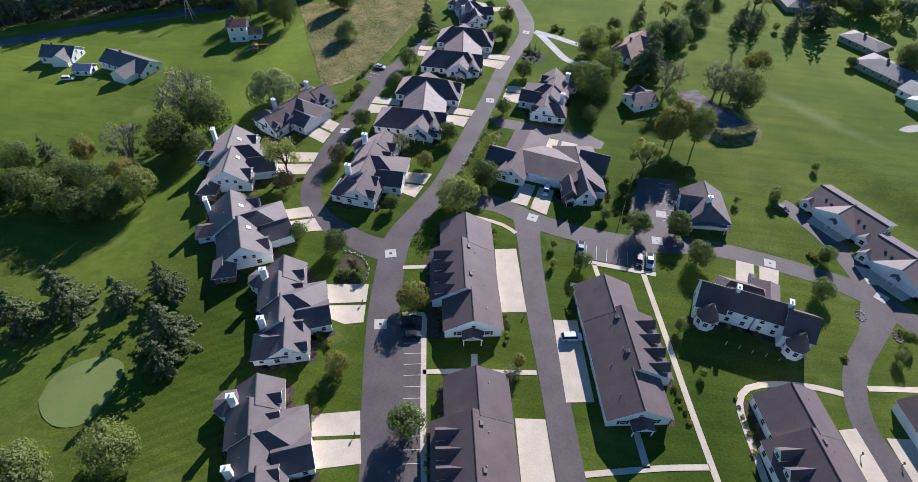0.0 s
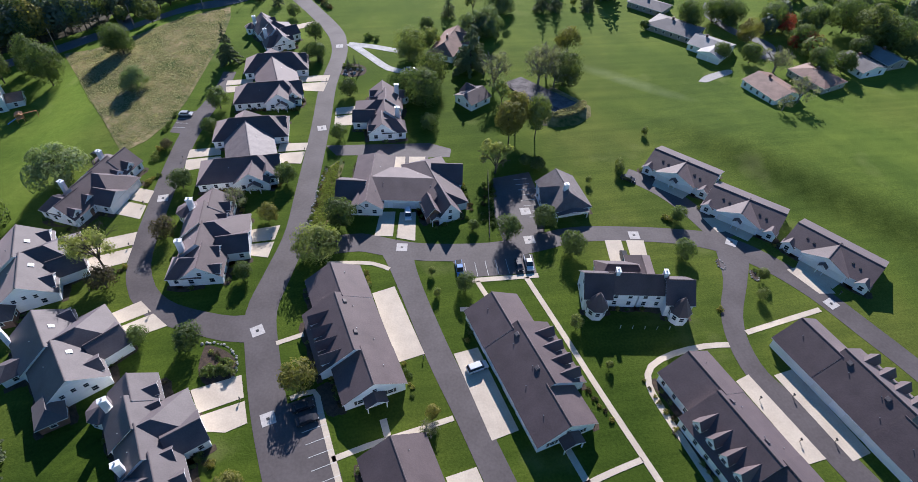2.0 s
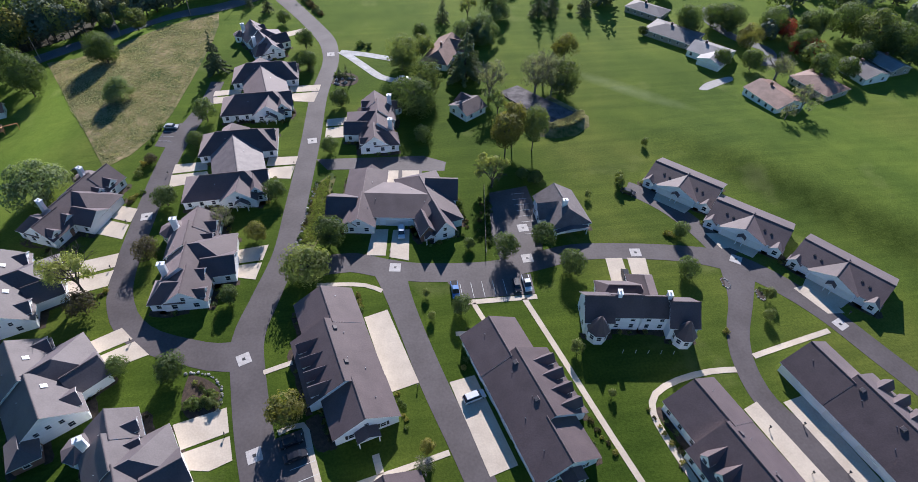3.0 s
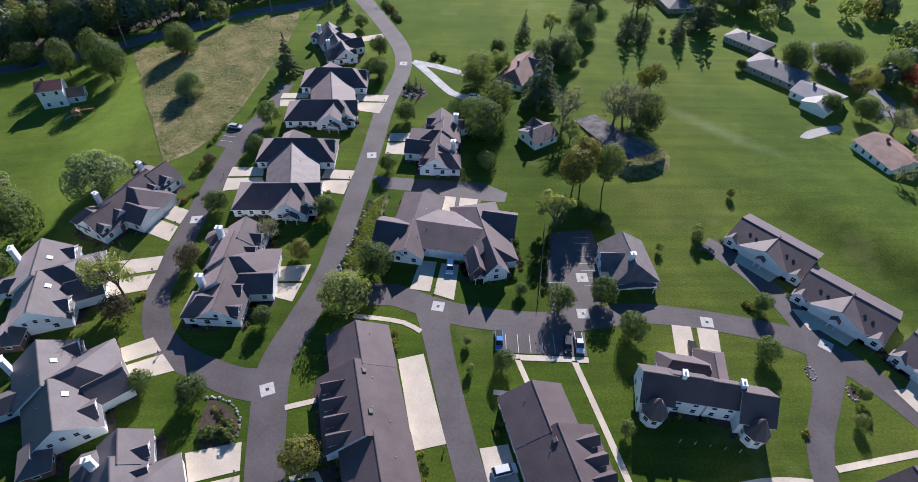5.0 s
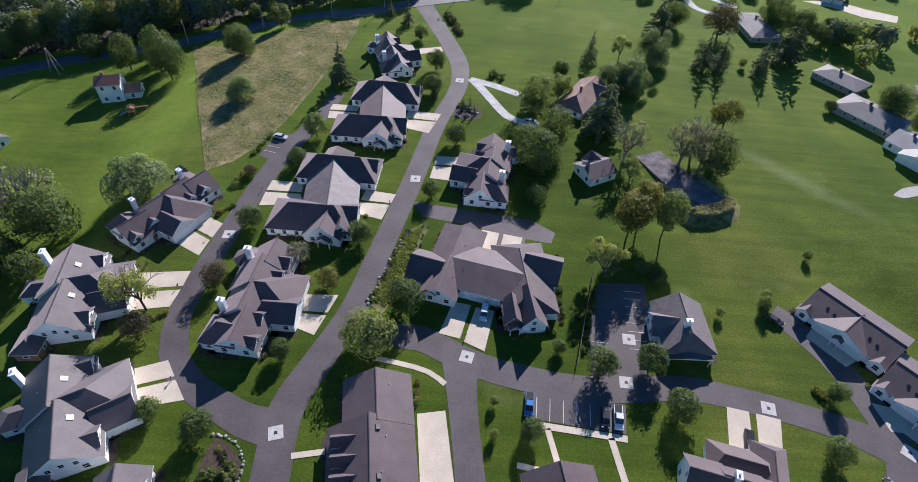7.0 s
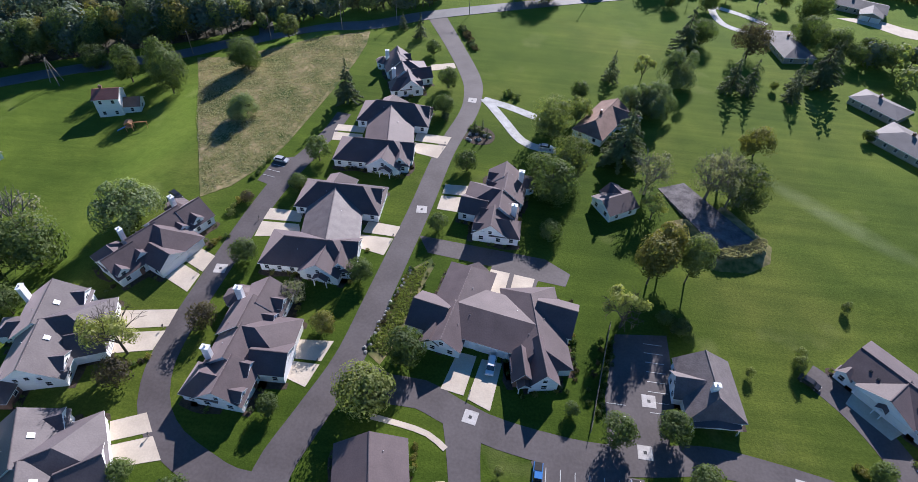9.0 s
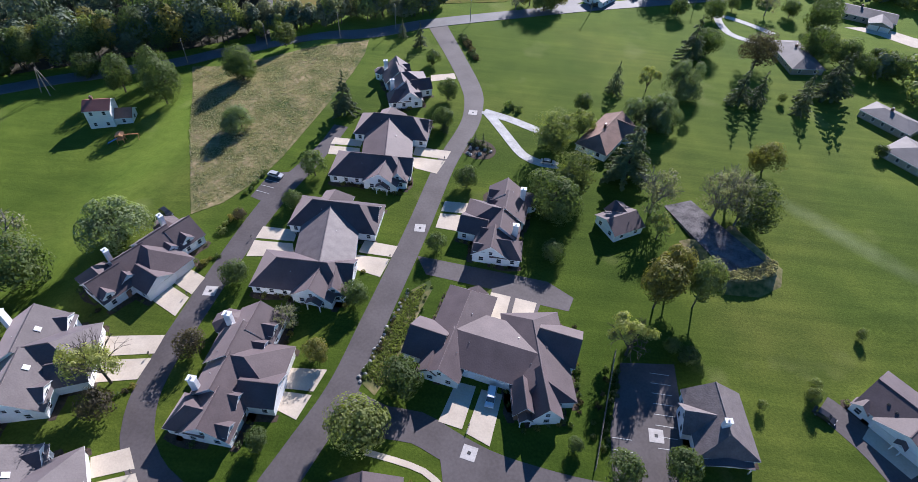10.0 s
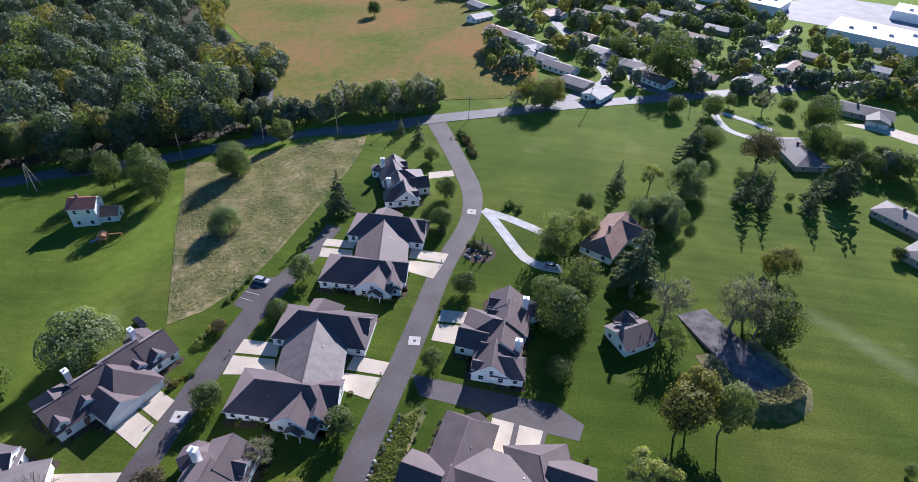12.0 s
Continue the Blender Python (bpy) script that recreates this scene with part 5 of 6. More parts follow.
tree("broad", 89.3, 133.6, 2.6, 5.0)
tree("broad", 84.2, 119.4, 3.2, 6.1)
tree("thin", 81.2, 160.2, 1.6, 4.1)
tree("thin", 97.0, 176.6, 1.4, 3.6)
tree("thin", 68.7, 153.5, 1.2, 3.1)
tree("thin", 40.7, 162.4, 5.9, 12.5)
tree("broad", 54.6, 163.0, 2.6, 4.4)
tree("broad", 51.2, 165.4, 2.2, 4.0)
tree("bare", 50.9, 213.7, 7.0, 15.3)
tree("bare", 69.0, 215.0, 7.2, 15.5)
tree("bare", 74.6, 212.4, 6.6, 15.0)
tree("bare", 73.6, 220.0, 6.8, 15.5)
tree("olive", 78.3, 213.0, 7.2, 14.4)
tree("autumn", 88.5, 240.0, 5.8, 10.9)
tree("olive", 27.7, 219.5, 6.6, 14.0)
tree("broad", 24.8, 213.5, 5.0, 10.0)
tree("olive", 21.2, 239.4, 7.2, 14.3)
tree("broad", 23.4, 205.8, 7.4, 14.0)
tree("broad", 18.9, 214.3, 5.1, 9.6)
tree("conifer", 43.6, 280.1, 4.0, 9.9)
tree("conifer", 44.2, 227.2, 9.0, 22.4)
tree("willow", 69.0, 284.2, 8.2, 15.5)
tree("willow", 58.7, 262.1, 7.0, 13.3)
tree("broad", 31.4, 264.9, 3.8, 7.1)
tree("broad", 22.7, 189.7, 3.3, 6.3)
tree("conifer", 88.7, 281.6, 5.0, 12.4)
tree("conifer", 94.9, 281.0, 4.4, 11.1)
tree("conifer", 110.8, 279.6, 4.0, 9.9)
tree("conifer", 123.1, 291.5, 6.5, 16.3)
tree("broad", 144.2, 314.9, 4.9, 9.3)
tree("broad", -110.4, 161.6, 9.0, 17.0)
tree("broad", -105.5, 145.1, 4.8, 9.2)
tree("broad", -96.0, 266.1, 5.8, 12.5)
tree("willow", -81.0, 231.0, 6.3, 9.0)
tree("broad", -121.6, 252.6, 7.2, 18.0)
tree("broad", -129.1, 261.5, 6.8, 18.5)
tree("broad", -142.5, 259.0, 6.0, 15.5)
for i, kind in enumerate(("broad", "olive", "broad", "broad", "autumn", "broad", "broad")):
    tree(kind, -196 + 8.6 * i, 263.5 + 5.0 * i + (i % 3), 5.2 + 0.9 * (i % 4), 16 + 2.4 * (i % 3), "tall trees along the highway")
tree("broad", -163.3, 268.0, 5.6, 10.7)
tree("autumn", -17.8, 94.1, 4.2, 7.9)
tree("broad", 29.0, 138.0, 1.8, 3.3)
tree("autumn", -30.1, 72.7, 3.1, 5.9)
tree("thin", 47.6, 100.6, 1.8, 4.6)
tree("thin", 80.3, 157.0, 1.8, 4.7)
tree("thin", 97.9, 102.1, 1.6, 4.1)
tree("thin", 51.6, 88.3, 1.0, 2.6)
tree("thin", 15.0, 122.6, 1.1, 2.9)
tree("thin", 15.5, 115.1, 1.1, 3.0)
tree("autumn", 10.0, 82.4, 1.7, 4.6)
tree("bare", 8.8, 78.6, 2.2, 4.4)
tree("conifer", -154.3, 134.5, 6.0, 15.0)
tree("broad", -160.5, 129.0, 6.4, 13.5)
tree("autumn", -145.3, 139.3, 4.8, 11.0)
tree("broad", -138.5, 124.0, 6.6, 14.0)
tree("olive", -137.0, 115.4, 6.8, 13.0)
tree("broad", -128.2, 122.4, 6.6, 14.5)
tree("autumn", -120.8, 127.4, 5.6, 13.0)
tree("broad", -118.6, 116.4, 6.6, 13.0)
tree("olive", -111.4, 121.6, 6.0, 12.5)
tree("broad", -127.6, 112.6, 6.2, 12.0)
tree("broad", -149.0, 117.0, 7.2, 13.0)
tree("broad", -158.0, 113.5, 7.6, 13.0)
tree("bare", -127.9, 140.4, 7.8, 17.1)
tree("broad", -117.5, 147.9, 7.7, 14.7)
tree("bare", -118.8, 164.3, 10.9, 23.9)
tree("conifer", -78.7, 85.0, 6.1, 12.9)
tree("conifer", -88.2, 80.5, 5.4, 11.3)
tree("conifer", -102.7, 78.1, 8.4, 17.7)
tree("conifer", -112.6, 72.2, 7.9, 16.7)
tree("conifer", -70.5, 71.9, 7.6, 15.9)
tree("conifer", -68.1, 65.7, 5.1, 10.7)
tree("olive", -65.6, 43.7, 5.8, 11.7)
tree("olive", -78.5, 35.6, 6.5, 13.0)
tree("broad", -10.9, 61.8, 4.3, 8.2)
tree("thin", 101.6, 108.4, 1.6, 4.3)
tree("broad", 78.0, 398.4, 13.4, 25.5)
tree("broad", 55.4, 428.3, 6.5, 12.4)
tree("autumn", 7.7, 352.7, 6.3, 11.9)
tree("autumn", 18.5, 353.1, 7.1, 13.6)
tree("olive", 14.5, 348.0, 7.0, 14.0)
tree("bare", 1.6, 344.4, 4.2, 9.2)
tree("broad", 76.0, 356.1, 4.8, 9.1)
tree("broad", 92.3, 356.4, 5.7, 10.9)
tree("broad", 103.8, 369.4, 3.5, 6.7)
tree("conifer", 75.0, 310.7, 7.1, 17.8)
tree("broad", 83.6, 319.9, 5.9, 11.1)
tree("bare", 118.4, 367.0, 5.1, 11.3)
tree("broad", 129.7, 367.7, 4.6, 8.7)
tree("broad", 140.8, 365.6, 4.6, 8.8)
tree("broad", 138.9, 353.5, 8.2, 15.6)
tree("plum", 101.1, 311.3, 7.9, 15.8)
tree("broad", 129.1, 327.5, 7.2, 13.8)
tree("broad", 138.1, 320.6, 6.6, 12.6)
tree("broad", 153.5, 325.3, 4.2, 8.0)
tree("conifer", 126.6, 293.4, 6.7, 16.9)
tree("conifer", 114.4, 288.7, 4.0, 10.1)
tree("thin", 105.6, 285.7, 1.7, 4.5)
tree("thin", 55.7, 283.7, 4.1, 10.6)
tree("broad", 154.2, 313.7, 5.8, 11.1)
tree("conifer", -34.4, 300.9, 3.4, 8.4)
tree("conifer", -43.1, 306.8, 2.5, 6.2)
tree("conifer", -14.7, 242.5, 1.9, 4.7)
tree("broad", -135.8, 268.3, 4.6, 11.6)
tree("broad", -100.0, 271.4, 6.5, 12.3)
tree("olive", -91.0, 296.6, 5.1, 10.2)
tree("broad", -137.4, 328.3, 7.6, 14.5)
tree("conifer", -15.2, 419.2, 4.9, 12.3)
tree("broad", -221.2, 500.6, 6.0, 11.3)
tree("broad", -108.5, 504.8, 5.5, 10.4)
tree("broad", -211.8, 461.7, 6.4, 12.2)
tree("willow", 49.9, 260.5, 6.1, 11.6)
tree("olive", 30.6, 249.6, 4.8, 9.6)
tree("willow", 57.2, 257.5, 5.7, 10.8)
tree("conifer", 46.0, 233.9, 7.5, 18.8)
tree("thin", 51.6, 202.6, 3.8, 9.9)
tree("red", 194.0, 247.0, 4.6, 8.8)
tree("red", 189.7, 232.2, 3.2, 6.0)
tree("red", 195.0, 228.6, 5.0, 8.5)
tree("autumn", 171.9, 239.9, 5.6, 10.6)
tree("broad", 151.2, 225.7, 4.0, 7.6)
tree("broad", 162.5, 221.6, 4.7, 8.9)
tree("bare", 168.5, 212.6, 6.4, 11.0)
tree("broad", 192.5, 232.0, 5.7, 10.8)
tree("broad", 186.5, 210.5, 5.9, 11.3)
tree("broad", 196.9, 209.2, 4.9, 9.2)
tree("broad", 212.8, 220.2, 5.2, 9.8)
tree("olive", 223.0, 228.5, 9.3, 18.7)
tree("broad", 221.8, 243.7, 8.6, 16.3)
tree("broad", 229.4, 222.6, 8.4, 15.9)
tree("broad", 205.7, 244.9, 7.3, 13.9)
tree("broad", 189.6, 251.4, 6.6, 12.5)
tree("broad", 172.0, 256.4, 6.4, 12.2)
tree("broad", 151.8, 257.1, 6.8, 13.0)
tree("broad", 166.2, 261.7, 5.8, 11.0)
tree("broad", 232.7, 215.2, 5.3, 10.1)
tree("bare", 163.0, 188.0, 5.4, 10.8)
tree("bare", 152.8, 182.3, 3.1, 6.7)
tree("broad", 130.4, 257.0, 2.4, 4.6)
tree("autumn", 48.4, 177.4, 5.2, 17.5)
tree("olive", 58.2, 179.4, 4.4, 17.0)
tree("autumn", 52.0, 182.5, 4.8, 16.5)

shrub_row((-17, 146.5), (-12.2, 171.8), 20, 0.75)
shrub_row((-12.4, 146), (-8, 170), 9, 0.5, ("olive", "thin"))
shrub_row((-10.4, 150), (-7, 174.5), 8, 0.5, ("olive", "broad"))
shrub_row((-1.8, 126), (-1.2, 119.5), 7, 0.7)
shrub_row((5.6, 96), (6.4, 88), 6, 0.7)
shrub_row((-17, 112), (-14.5, 100), 8, 0.8)
shrub_row((-13, 100), (-9.6, 88), 7, 0.8)
shrub_row((28.6, 168.5), (30.4, 146), 12, 0.8)
shrub_row((28.5, 143), (19, 140), 5, 0.7)
shrub_row((38.6, 157), (35.0, 139), 11, 0.9, ("broad", "conifer"))
shrub_row((36.4, 158), (32.4, 141), 6, 0.8)
shrub_row((-66, 199.5), (-64.4, 210.5), 6, 1.1, ("broad",))
shrub_row((-18.2, 312), (-10.5, 295), 9, 1.9, ("conifer", "plum"))
shrub_row((5, 262), (9, 260.5), 3, 1.8, ("broad",))
shrub_row((-39.4, 100.6), (-33.6, 100.2), 6, 1.7, ("broad", "broad", "olive"))
shrub_row((-38.6, 105.6), (-34.2, 102.6), 5, 0.9, ("plum", "thin", "broad"))
shrub_row((-66.5, 184), (-64.6, 192), 4, 1.3, ("autumn", "olive"))
shrub_row((-47, 166), (-30, 163.5), 12, 0.9)
shrub_row((-41, 210), (-24, 208), 12, 0.9)
shrub_row((-25, 176), (-26.5, 165), 5, 1.0)
shrub_row((-21, 220), (-22, 208), 5, 1.0)
shrub_row((-35, 130.5), (-41, 129), 5, 0.8, ("red", "autumn"))
shrub_row((-36, 150), (-37, 162), 6, 1.0)
shrub_row((86, 134.2), (90.5, 135), 4, 1.1, ("autumn", "broad"))
shrub_row((101.5, 111), (104.5, 110.5), 4, 0.8)
shrub_row((103.5, 146.5), (107, 143), 3, 0.9)
shrub_row((112, 119), (118, 115), 4, 0.9)
shrub_row((45, 83), (48, 76), 5, 0.8)
shrub_row((38.5, 80), (43, 78), 4, 0.8)
shrub_row((24, 111), (21, 100.5), 6, 0.9)
shrub_row((58.5, 84), (61, 74), 6, 0.8)
shrub_row((-64, 136), (-70, 131), 6, 0.8)
shrub_row((-56.5, 113.5), (-60.5, 104), 6, 0.8)
shrub_row((-39, 83), (-35, 78.5), 5, 1.0)
shrub_row((-33, 66), (-31.5, 62), 3, 1.0)
shrub_row((-27.5, 49), (-26, 46), 3, 0.9, ("red", "plum"))
shrub_row((-66, 171), (-63.5, 175), 4, 1.2)
shrub_row((-78, 160), (-84, 152), 6, 0.8)
shrub_row((-5, 238), (1, 235), 6, 1.1, ("conifer", "broad", "olive"))
shrub_row((13, 205), (12.5, 192), 7, 0.9)
shrub_row((-30, 252), (-26, 268), 7, 1.0)
shrub_row((66, 103), (86, 100), 3, 0.9)


def inside(x, y, poly):
    hit = False
    for i in range(len(poly)):
        (x0, y0), (x1, y1) = poly[i - 1], poly[i]
        if (y0 > y) != (y1 > y) and x < (x1 - x0) * (y - y0) / (y1 - y0) + x0:
            hit = not hit
    return hit


def foundation_plants():
    """Shrubs along the windowed walls of the village houses, clear of other walls and of the driveways."""
    rg = random.Random(44)
    walls = []
    for h, a, d, n, s0, s1, w, ze, sides in BLOCKS:
        if h.parent or h.name.startswith(("cottage", "store")):
            continue
        m = h.matrix_basis
        walls.append((m, a, d, n, s0, s1, w, sides))
    base = [crown_points("broad", np.random.default_rng(750 + i), 150) for i in range(3)]
    nrg, clumps, tint = np.random.default_rng(751), [], []
    kinds = ("broad", "olive", "plum", "autumn", "conifer")
    for k, (m, a, d, n, s0, s1, w, sides) in enumerate(walls):
        for side, code in ((1, sides[0]), (-1, sides[1])):
            if code != "w":
                continue
            s = s0 + 0.8
            while s < s1 - 0.5:
                p = a + d * s + n * side * (w + 0.95)
                q = m @ Vector((p.x, p.y, 0))
                s += rg.uniform(1.4, 3.4)
                if rg.random() < 0.45 or any(inside(q.x, q.y, poly) for poly in PAVED_LOTS):
                    continue
                blocked = False
                for m2, a2, d2, n2, t0, t1, w2, _ in walls:
                    o = m2.inverted() @ q
                    e = Vector((o.x, o.y)) - a2
                    if t0 - 0.6 < e.dot(d2) < t1 + 0.6 and abs(e.dot(n2)) < w2 + 0.6:
                        blocked = True
                        break
                if not blocked:
                    c, nn, sz = base[rg.randrange(3)]
                    r, tall = rg.uniform(0.5, 1.0), rg.uniform(0.9, 1.4)
                    pts = np.stack([c[:, 0], c[:, 1], (c[:, 2] - 0.15) / 0.85 * tall], 1) * r + np.array((q.x, q.y, 0.0))
                    clumps.append(quads(pts, nn, sz * 2.6 * r, nrg))
                    tint += [rg.choice((0, 0, 0, 1, 2, 3, 4))] * len(c)
    me = leaf_mesh("foundation_planting", np.concatenate(clumps), LEAF["broad"])
    for kind in kinds[1:]:
        me.materials.append(LEAF[kind])
    me.polygons.foreach_set("material_index", tint)
    tagged(new("foundation_planting", me), "low mixed shrubs planted along the house walls", "shrubs", kind="stuff")


def wall_beds():
    """Mulch strips at the foot of the windowed walls."""
    for h, a, d, n, s0, s1, w, ze, sides in BLOCKS:
        if h.parent or h.name.startswith(("cottage", "store")):
            continue
        for side, code in ((1, sides[0]), (-1, sides[1])):
            if code == "w":
                rg = random.Random(int(100 * (s1 + w)))
                edge = [(s0 - 0.6, w - 0.2), (s0 - 0.6, w + 1.2)]
                s = s0 + 1.0
                while s < s1:
                    edge.append((s, w + rg.uniform(1.3, 2.1)))
                    s += 2.0
                edge += [(s1 + 0.6, w + 1.2), (s1 + 0.6, w - 0.2)]
                pts = [h.matrix_basis @ (a + d * s + n * side * v).to_3d() for s, v in edge]
                slab("mulch_bed", [(p.x, p.y) for p in pts], 0.028, MULCH, "dark mulch bed at the foot of a house wall", "garden bed")


foundation_plants()
wall_beds()


# ---- woods, reeds and rough grass ----
def woods():
    """The dense mixed wood beyond the highway, and the rows along it, in one mesh for each leaf colour."""
    rng = np.random.default_rng(21)
    spots = []
    left = (np.array((-300.0, 206.0)), np.array((-118.0, 304.0)))
    edge = [(-330, 200), (-192, 270), (-136, 299), (-119, 312), (-119, 345), (-150, 400), (-192, 450), (-240, 505), (-300, 560), (-430, 470)]
    for gx in np.arange(-430, -110, 12.6):
        for gy in np.arange(195, 560, 12.6):
            x, y = gx + rng.uniform(-3.8, 3.8), gy + rng.uniform(-3.8, 3.8)
            hit = False
            for i in range(len(edge)):
                (x0, y0), (x1, y1) = edge[i - 1], edge[i]
                if (y0 > y) != (y1 > y) and x < (x1 - x0) * (y - y0) / (y1 - y0) + x0:
                    hit = not hit
            if hit:
                r = rng.choice((4.2, 5.4, 6.4, 7.6, 9.2)) * rng.uniform(0.9, 1.1)
                if rng.random() > 0.14 and not (-128 < x < -104 and y > 296):
                    spots.append((x, y, r, rng.uniform(1.5, 2.0) * r + rng.uniform(4, 9)))
    for k in np.linspace(0, 1, 70):
        q = left[0] + (left[1] - left[0]) * k
        spots.append((q[0] - 2 + rng.uniform(-2, 2), q[1] + 3 + rng.uniform(-1, 4), rng.uniform(4, 6.5), rng.uniform(13, 20)))
    for k in np.linspace(0, 1, 58):
        x = -118 + 86 * k + rng.uniform(-2, 2)
        verge = np.interp(x, (-110, -64, -35), (301, 305.5, 322.8))
        spots.append((x, verge + rng.uniform(10, 22), rng.uniform(2.8, 6.0), rng.uniform(6, 15)))
    for k in np.linspace(0.3, 1, 22):
        spots.append((-128 - 10 * k + rng.uniform(-8, 8), 335 + 60 * k, rng.uniform(4, 7), rng.uniform(10, 16)))
    for _ in range(480):
        x, y = rng.uniform(-25, 260), rng.uniform(385, 600)
        if not (x > 165 and y > 478 and x + y > 690):
            spots.append((x, y, rng.uniform(3, 6.2), rng.uniform(6, 12)))
    for _ in range(60):
        spots.append((rng.uniform(150, 300), rng.uniform(200, 330), rng.uniform(3.5, 7), rng.uniform(8, 14)))
    for _ in range(30):
        spots.append((rng.uniform(-240, -20), rng.uniform(560, 640), rng.uniform(5, 9), rng.uniform(10, 16)))
    homes = [o.matrix_basis.translation for o in scene.objects if o.name.startswith(("cottage", "store_building"))]
    clear = lambda x, y, r: all((x - p.x) ** 2 + (y - p.y) ** 2 > (r + 7.5) ** 2 for p in homes) and not (150 < x < 178 and y < 260) and not (x < 190 and y < 215 and x > 100)
    spots = [s for s in spots if s[0] < -100 or clear(*s[:3])]
    base = [dome_points(np.random.default_rng(50 + i), 770) for i in range(6)]
    small = [dome_points(np.random.default_rng(70 + i), 330, -0.05) for i in range(5)]
    groups = {"forest": [], "broad": [], "olive": [], "autumn": [], "bare": []}
    trunks = Solid()
    for i, (x, y, r, hg) in enumerate(spots):
        near = x < -20 and y < 500
        c, nn, sz = (base[i % 6] if near else small[i % 5])
        a = rng.uniform(0, 6.28)
        ca, sa = math.cos(a), math.sin(a)
        rot = np.array(((ca, -sa, 0), (sa, ca, 0), (0, 0, 1)))
        z = terrain(x, y)
        pts = (c @ rot.T) * np.array((r, r, hg)) + np.array((x, y, z))
        kind = rng.choice(("forest",) * 10 + ("broad", "broad", "olive", "autumn") if near else ("forest",) * 5 + ("broad", "broad", "olive", "autumn"))
        if near and 308 < y < 348 and x > -116:
            kind = rng.choice(("bare", "bare", "forest", "olive"))
        groups[kind].append(quads(pts, nn @ rot.T, sz * (0.5 * r + 3.3) * (1.15 if near else 1.75), rng))
        trunks.tube((x, y, z - 0.5), (x, y, z + hg * 0.6), 0.3, 0.15, 5)
    for kind, cs in groups.items():
        ob = new("woods", leaf_mesh("woods", np.concatenate(cs), LEAF[kind]))
        tagged(ob, {"forest": "dense dark blue-green woodland crowns", "broad": "leafy green woodland crowns", "bare": "greyish twiggy hedgerow crowns", "olive": "olive woodland crowns among darker trees", "autumn": "autumn-coloured woodland crowns"}[kind], "woodland", kind="stuff")
    tagged(new("wood_trunks", trunks.mesh("wood_trunks", BARK)), "brown trunks of the woodland trees", "woodland", kind="stuff")


def tufts(name, poly, count, size, m, label, hk=1.0, up=0.0):
    """Upright tufts scattered over an outline."""
    rng = np.random.default_rng(count)
    P = np.array(poly)
    lo, hi = P.min(0), P.max(0)
    out = []
    while len(out) < count:
        x, y = rng.uniform(lo, hi)
        hit = False
        for i in range(len(P)):
            (x0, y0), (x1, y1) = P[i - 1], P[i]
            if (y0 > y) != (y1 > y) and x < (x1 - x0) * (y - y0) / (y1 - y0) + x0:
                hit = not hit
        if hit:
            out.append((x, y, terrain(x, y) + up + size * hk * 0.35))
    c = np.array(out)
    nn = rng.normal(size=(count, 3)) * np.array((1, 1, 0.35))
    tagged(new(name, leaf_mesh(name, quads(c, nn, rng.uniform(0.6, 1.4, count) * size, rng), m)), label, "grass", kind="stuff")


woods()
tufts("meadow_grass", [(-125, 280), (-85.5, 288), (-58, 299), (-56, 281), (-60, 241), (-65, 207), (-77, 190), (-100, 230)], 20000, 0.45, REED, "tawny tufts of uncut meadow grass")
tufts("reeds", [(66, 190.8), (68.4, 188.2), (74.8, 189.2), (80.6, 192.6), (82, 197), (80, 197.4), (77, 194.6), (70, 191.6)], 1100, 1.1, REED, "dry straw-coloured grass on the court's bank", 1.0, 2.0)
tufts("bed_plants", [(-16.5, 147), (-12, 171), (-8, 175.5), (-9.5, 160), (-12.8, 145)], 2200, 0.5, LEAF["olive"], "rows of low olive garden plants")


# ---- vehicles ----
CAR_GLASS = GLASS


def paint(name, c):
    return mat(name, tuple(v * 0.85 for v in c), c, 0.8, 5.0, 0.3, spec=0.6)


PAINTS = {"white": paint("white_car_paint", (0.75, 0.76, 0.78)), "blue": paint("blue_car_paint", (0.05, 0.2, 0.5)), "black": paint("black_car_paint", (0.02, 0.02, 0.025)), "silver": paint("silver_car_paint", (0.5, 0.51, 0.53))}


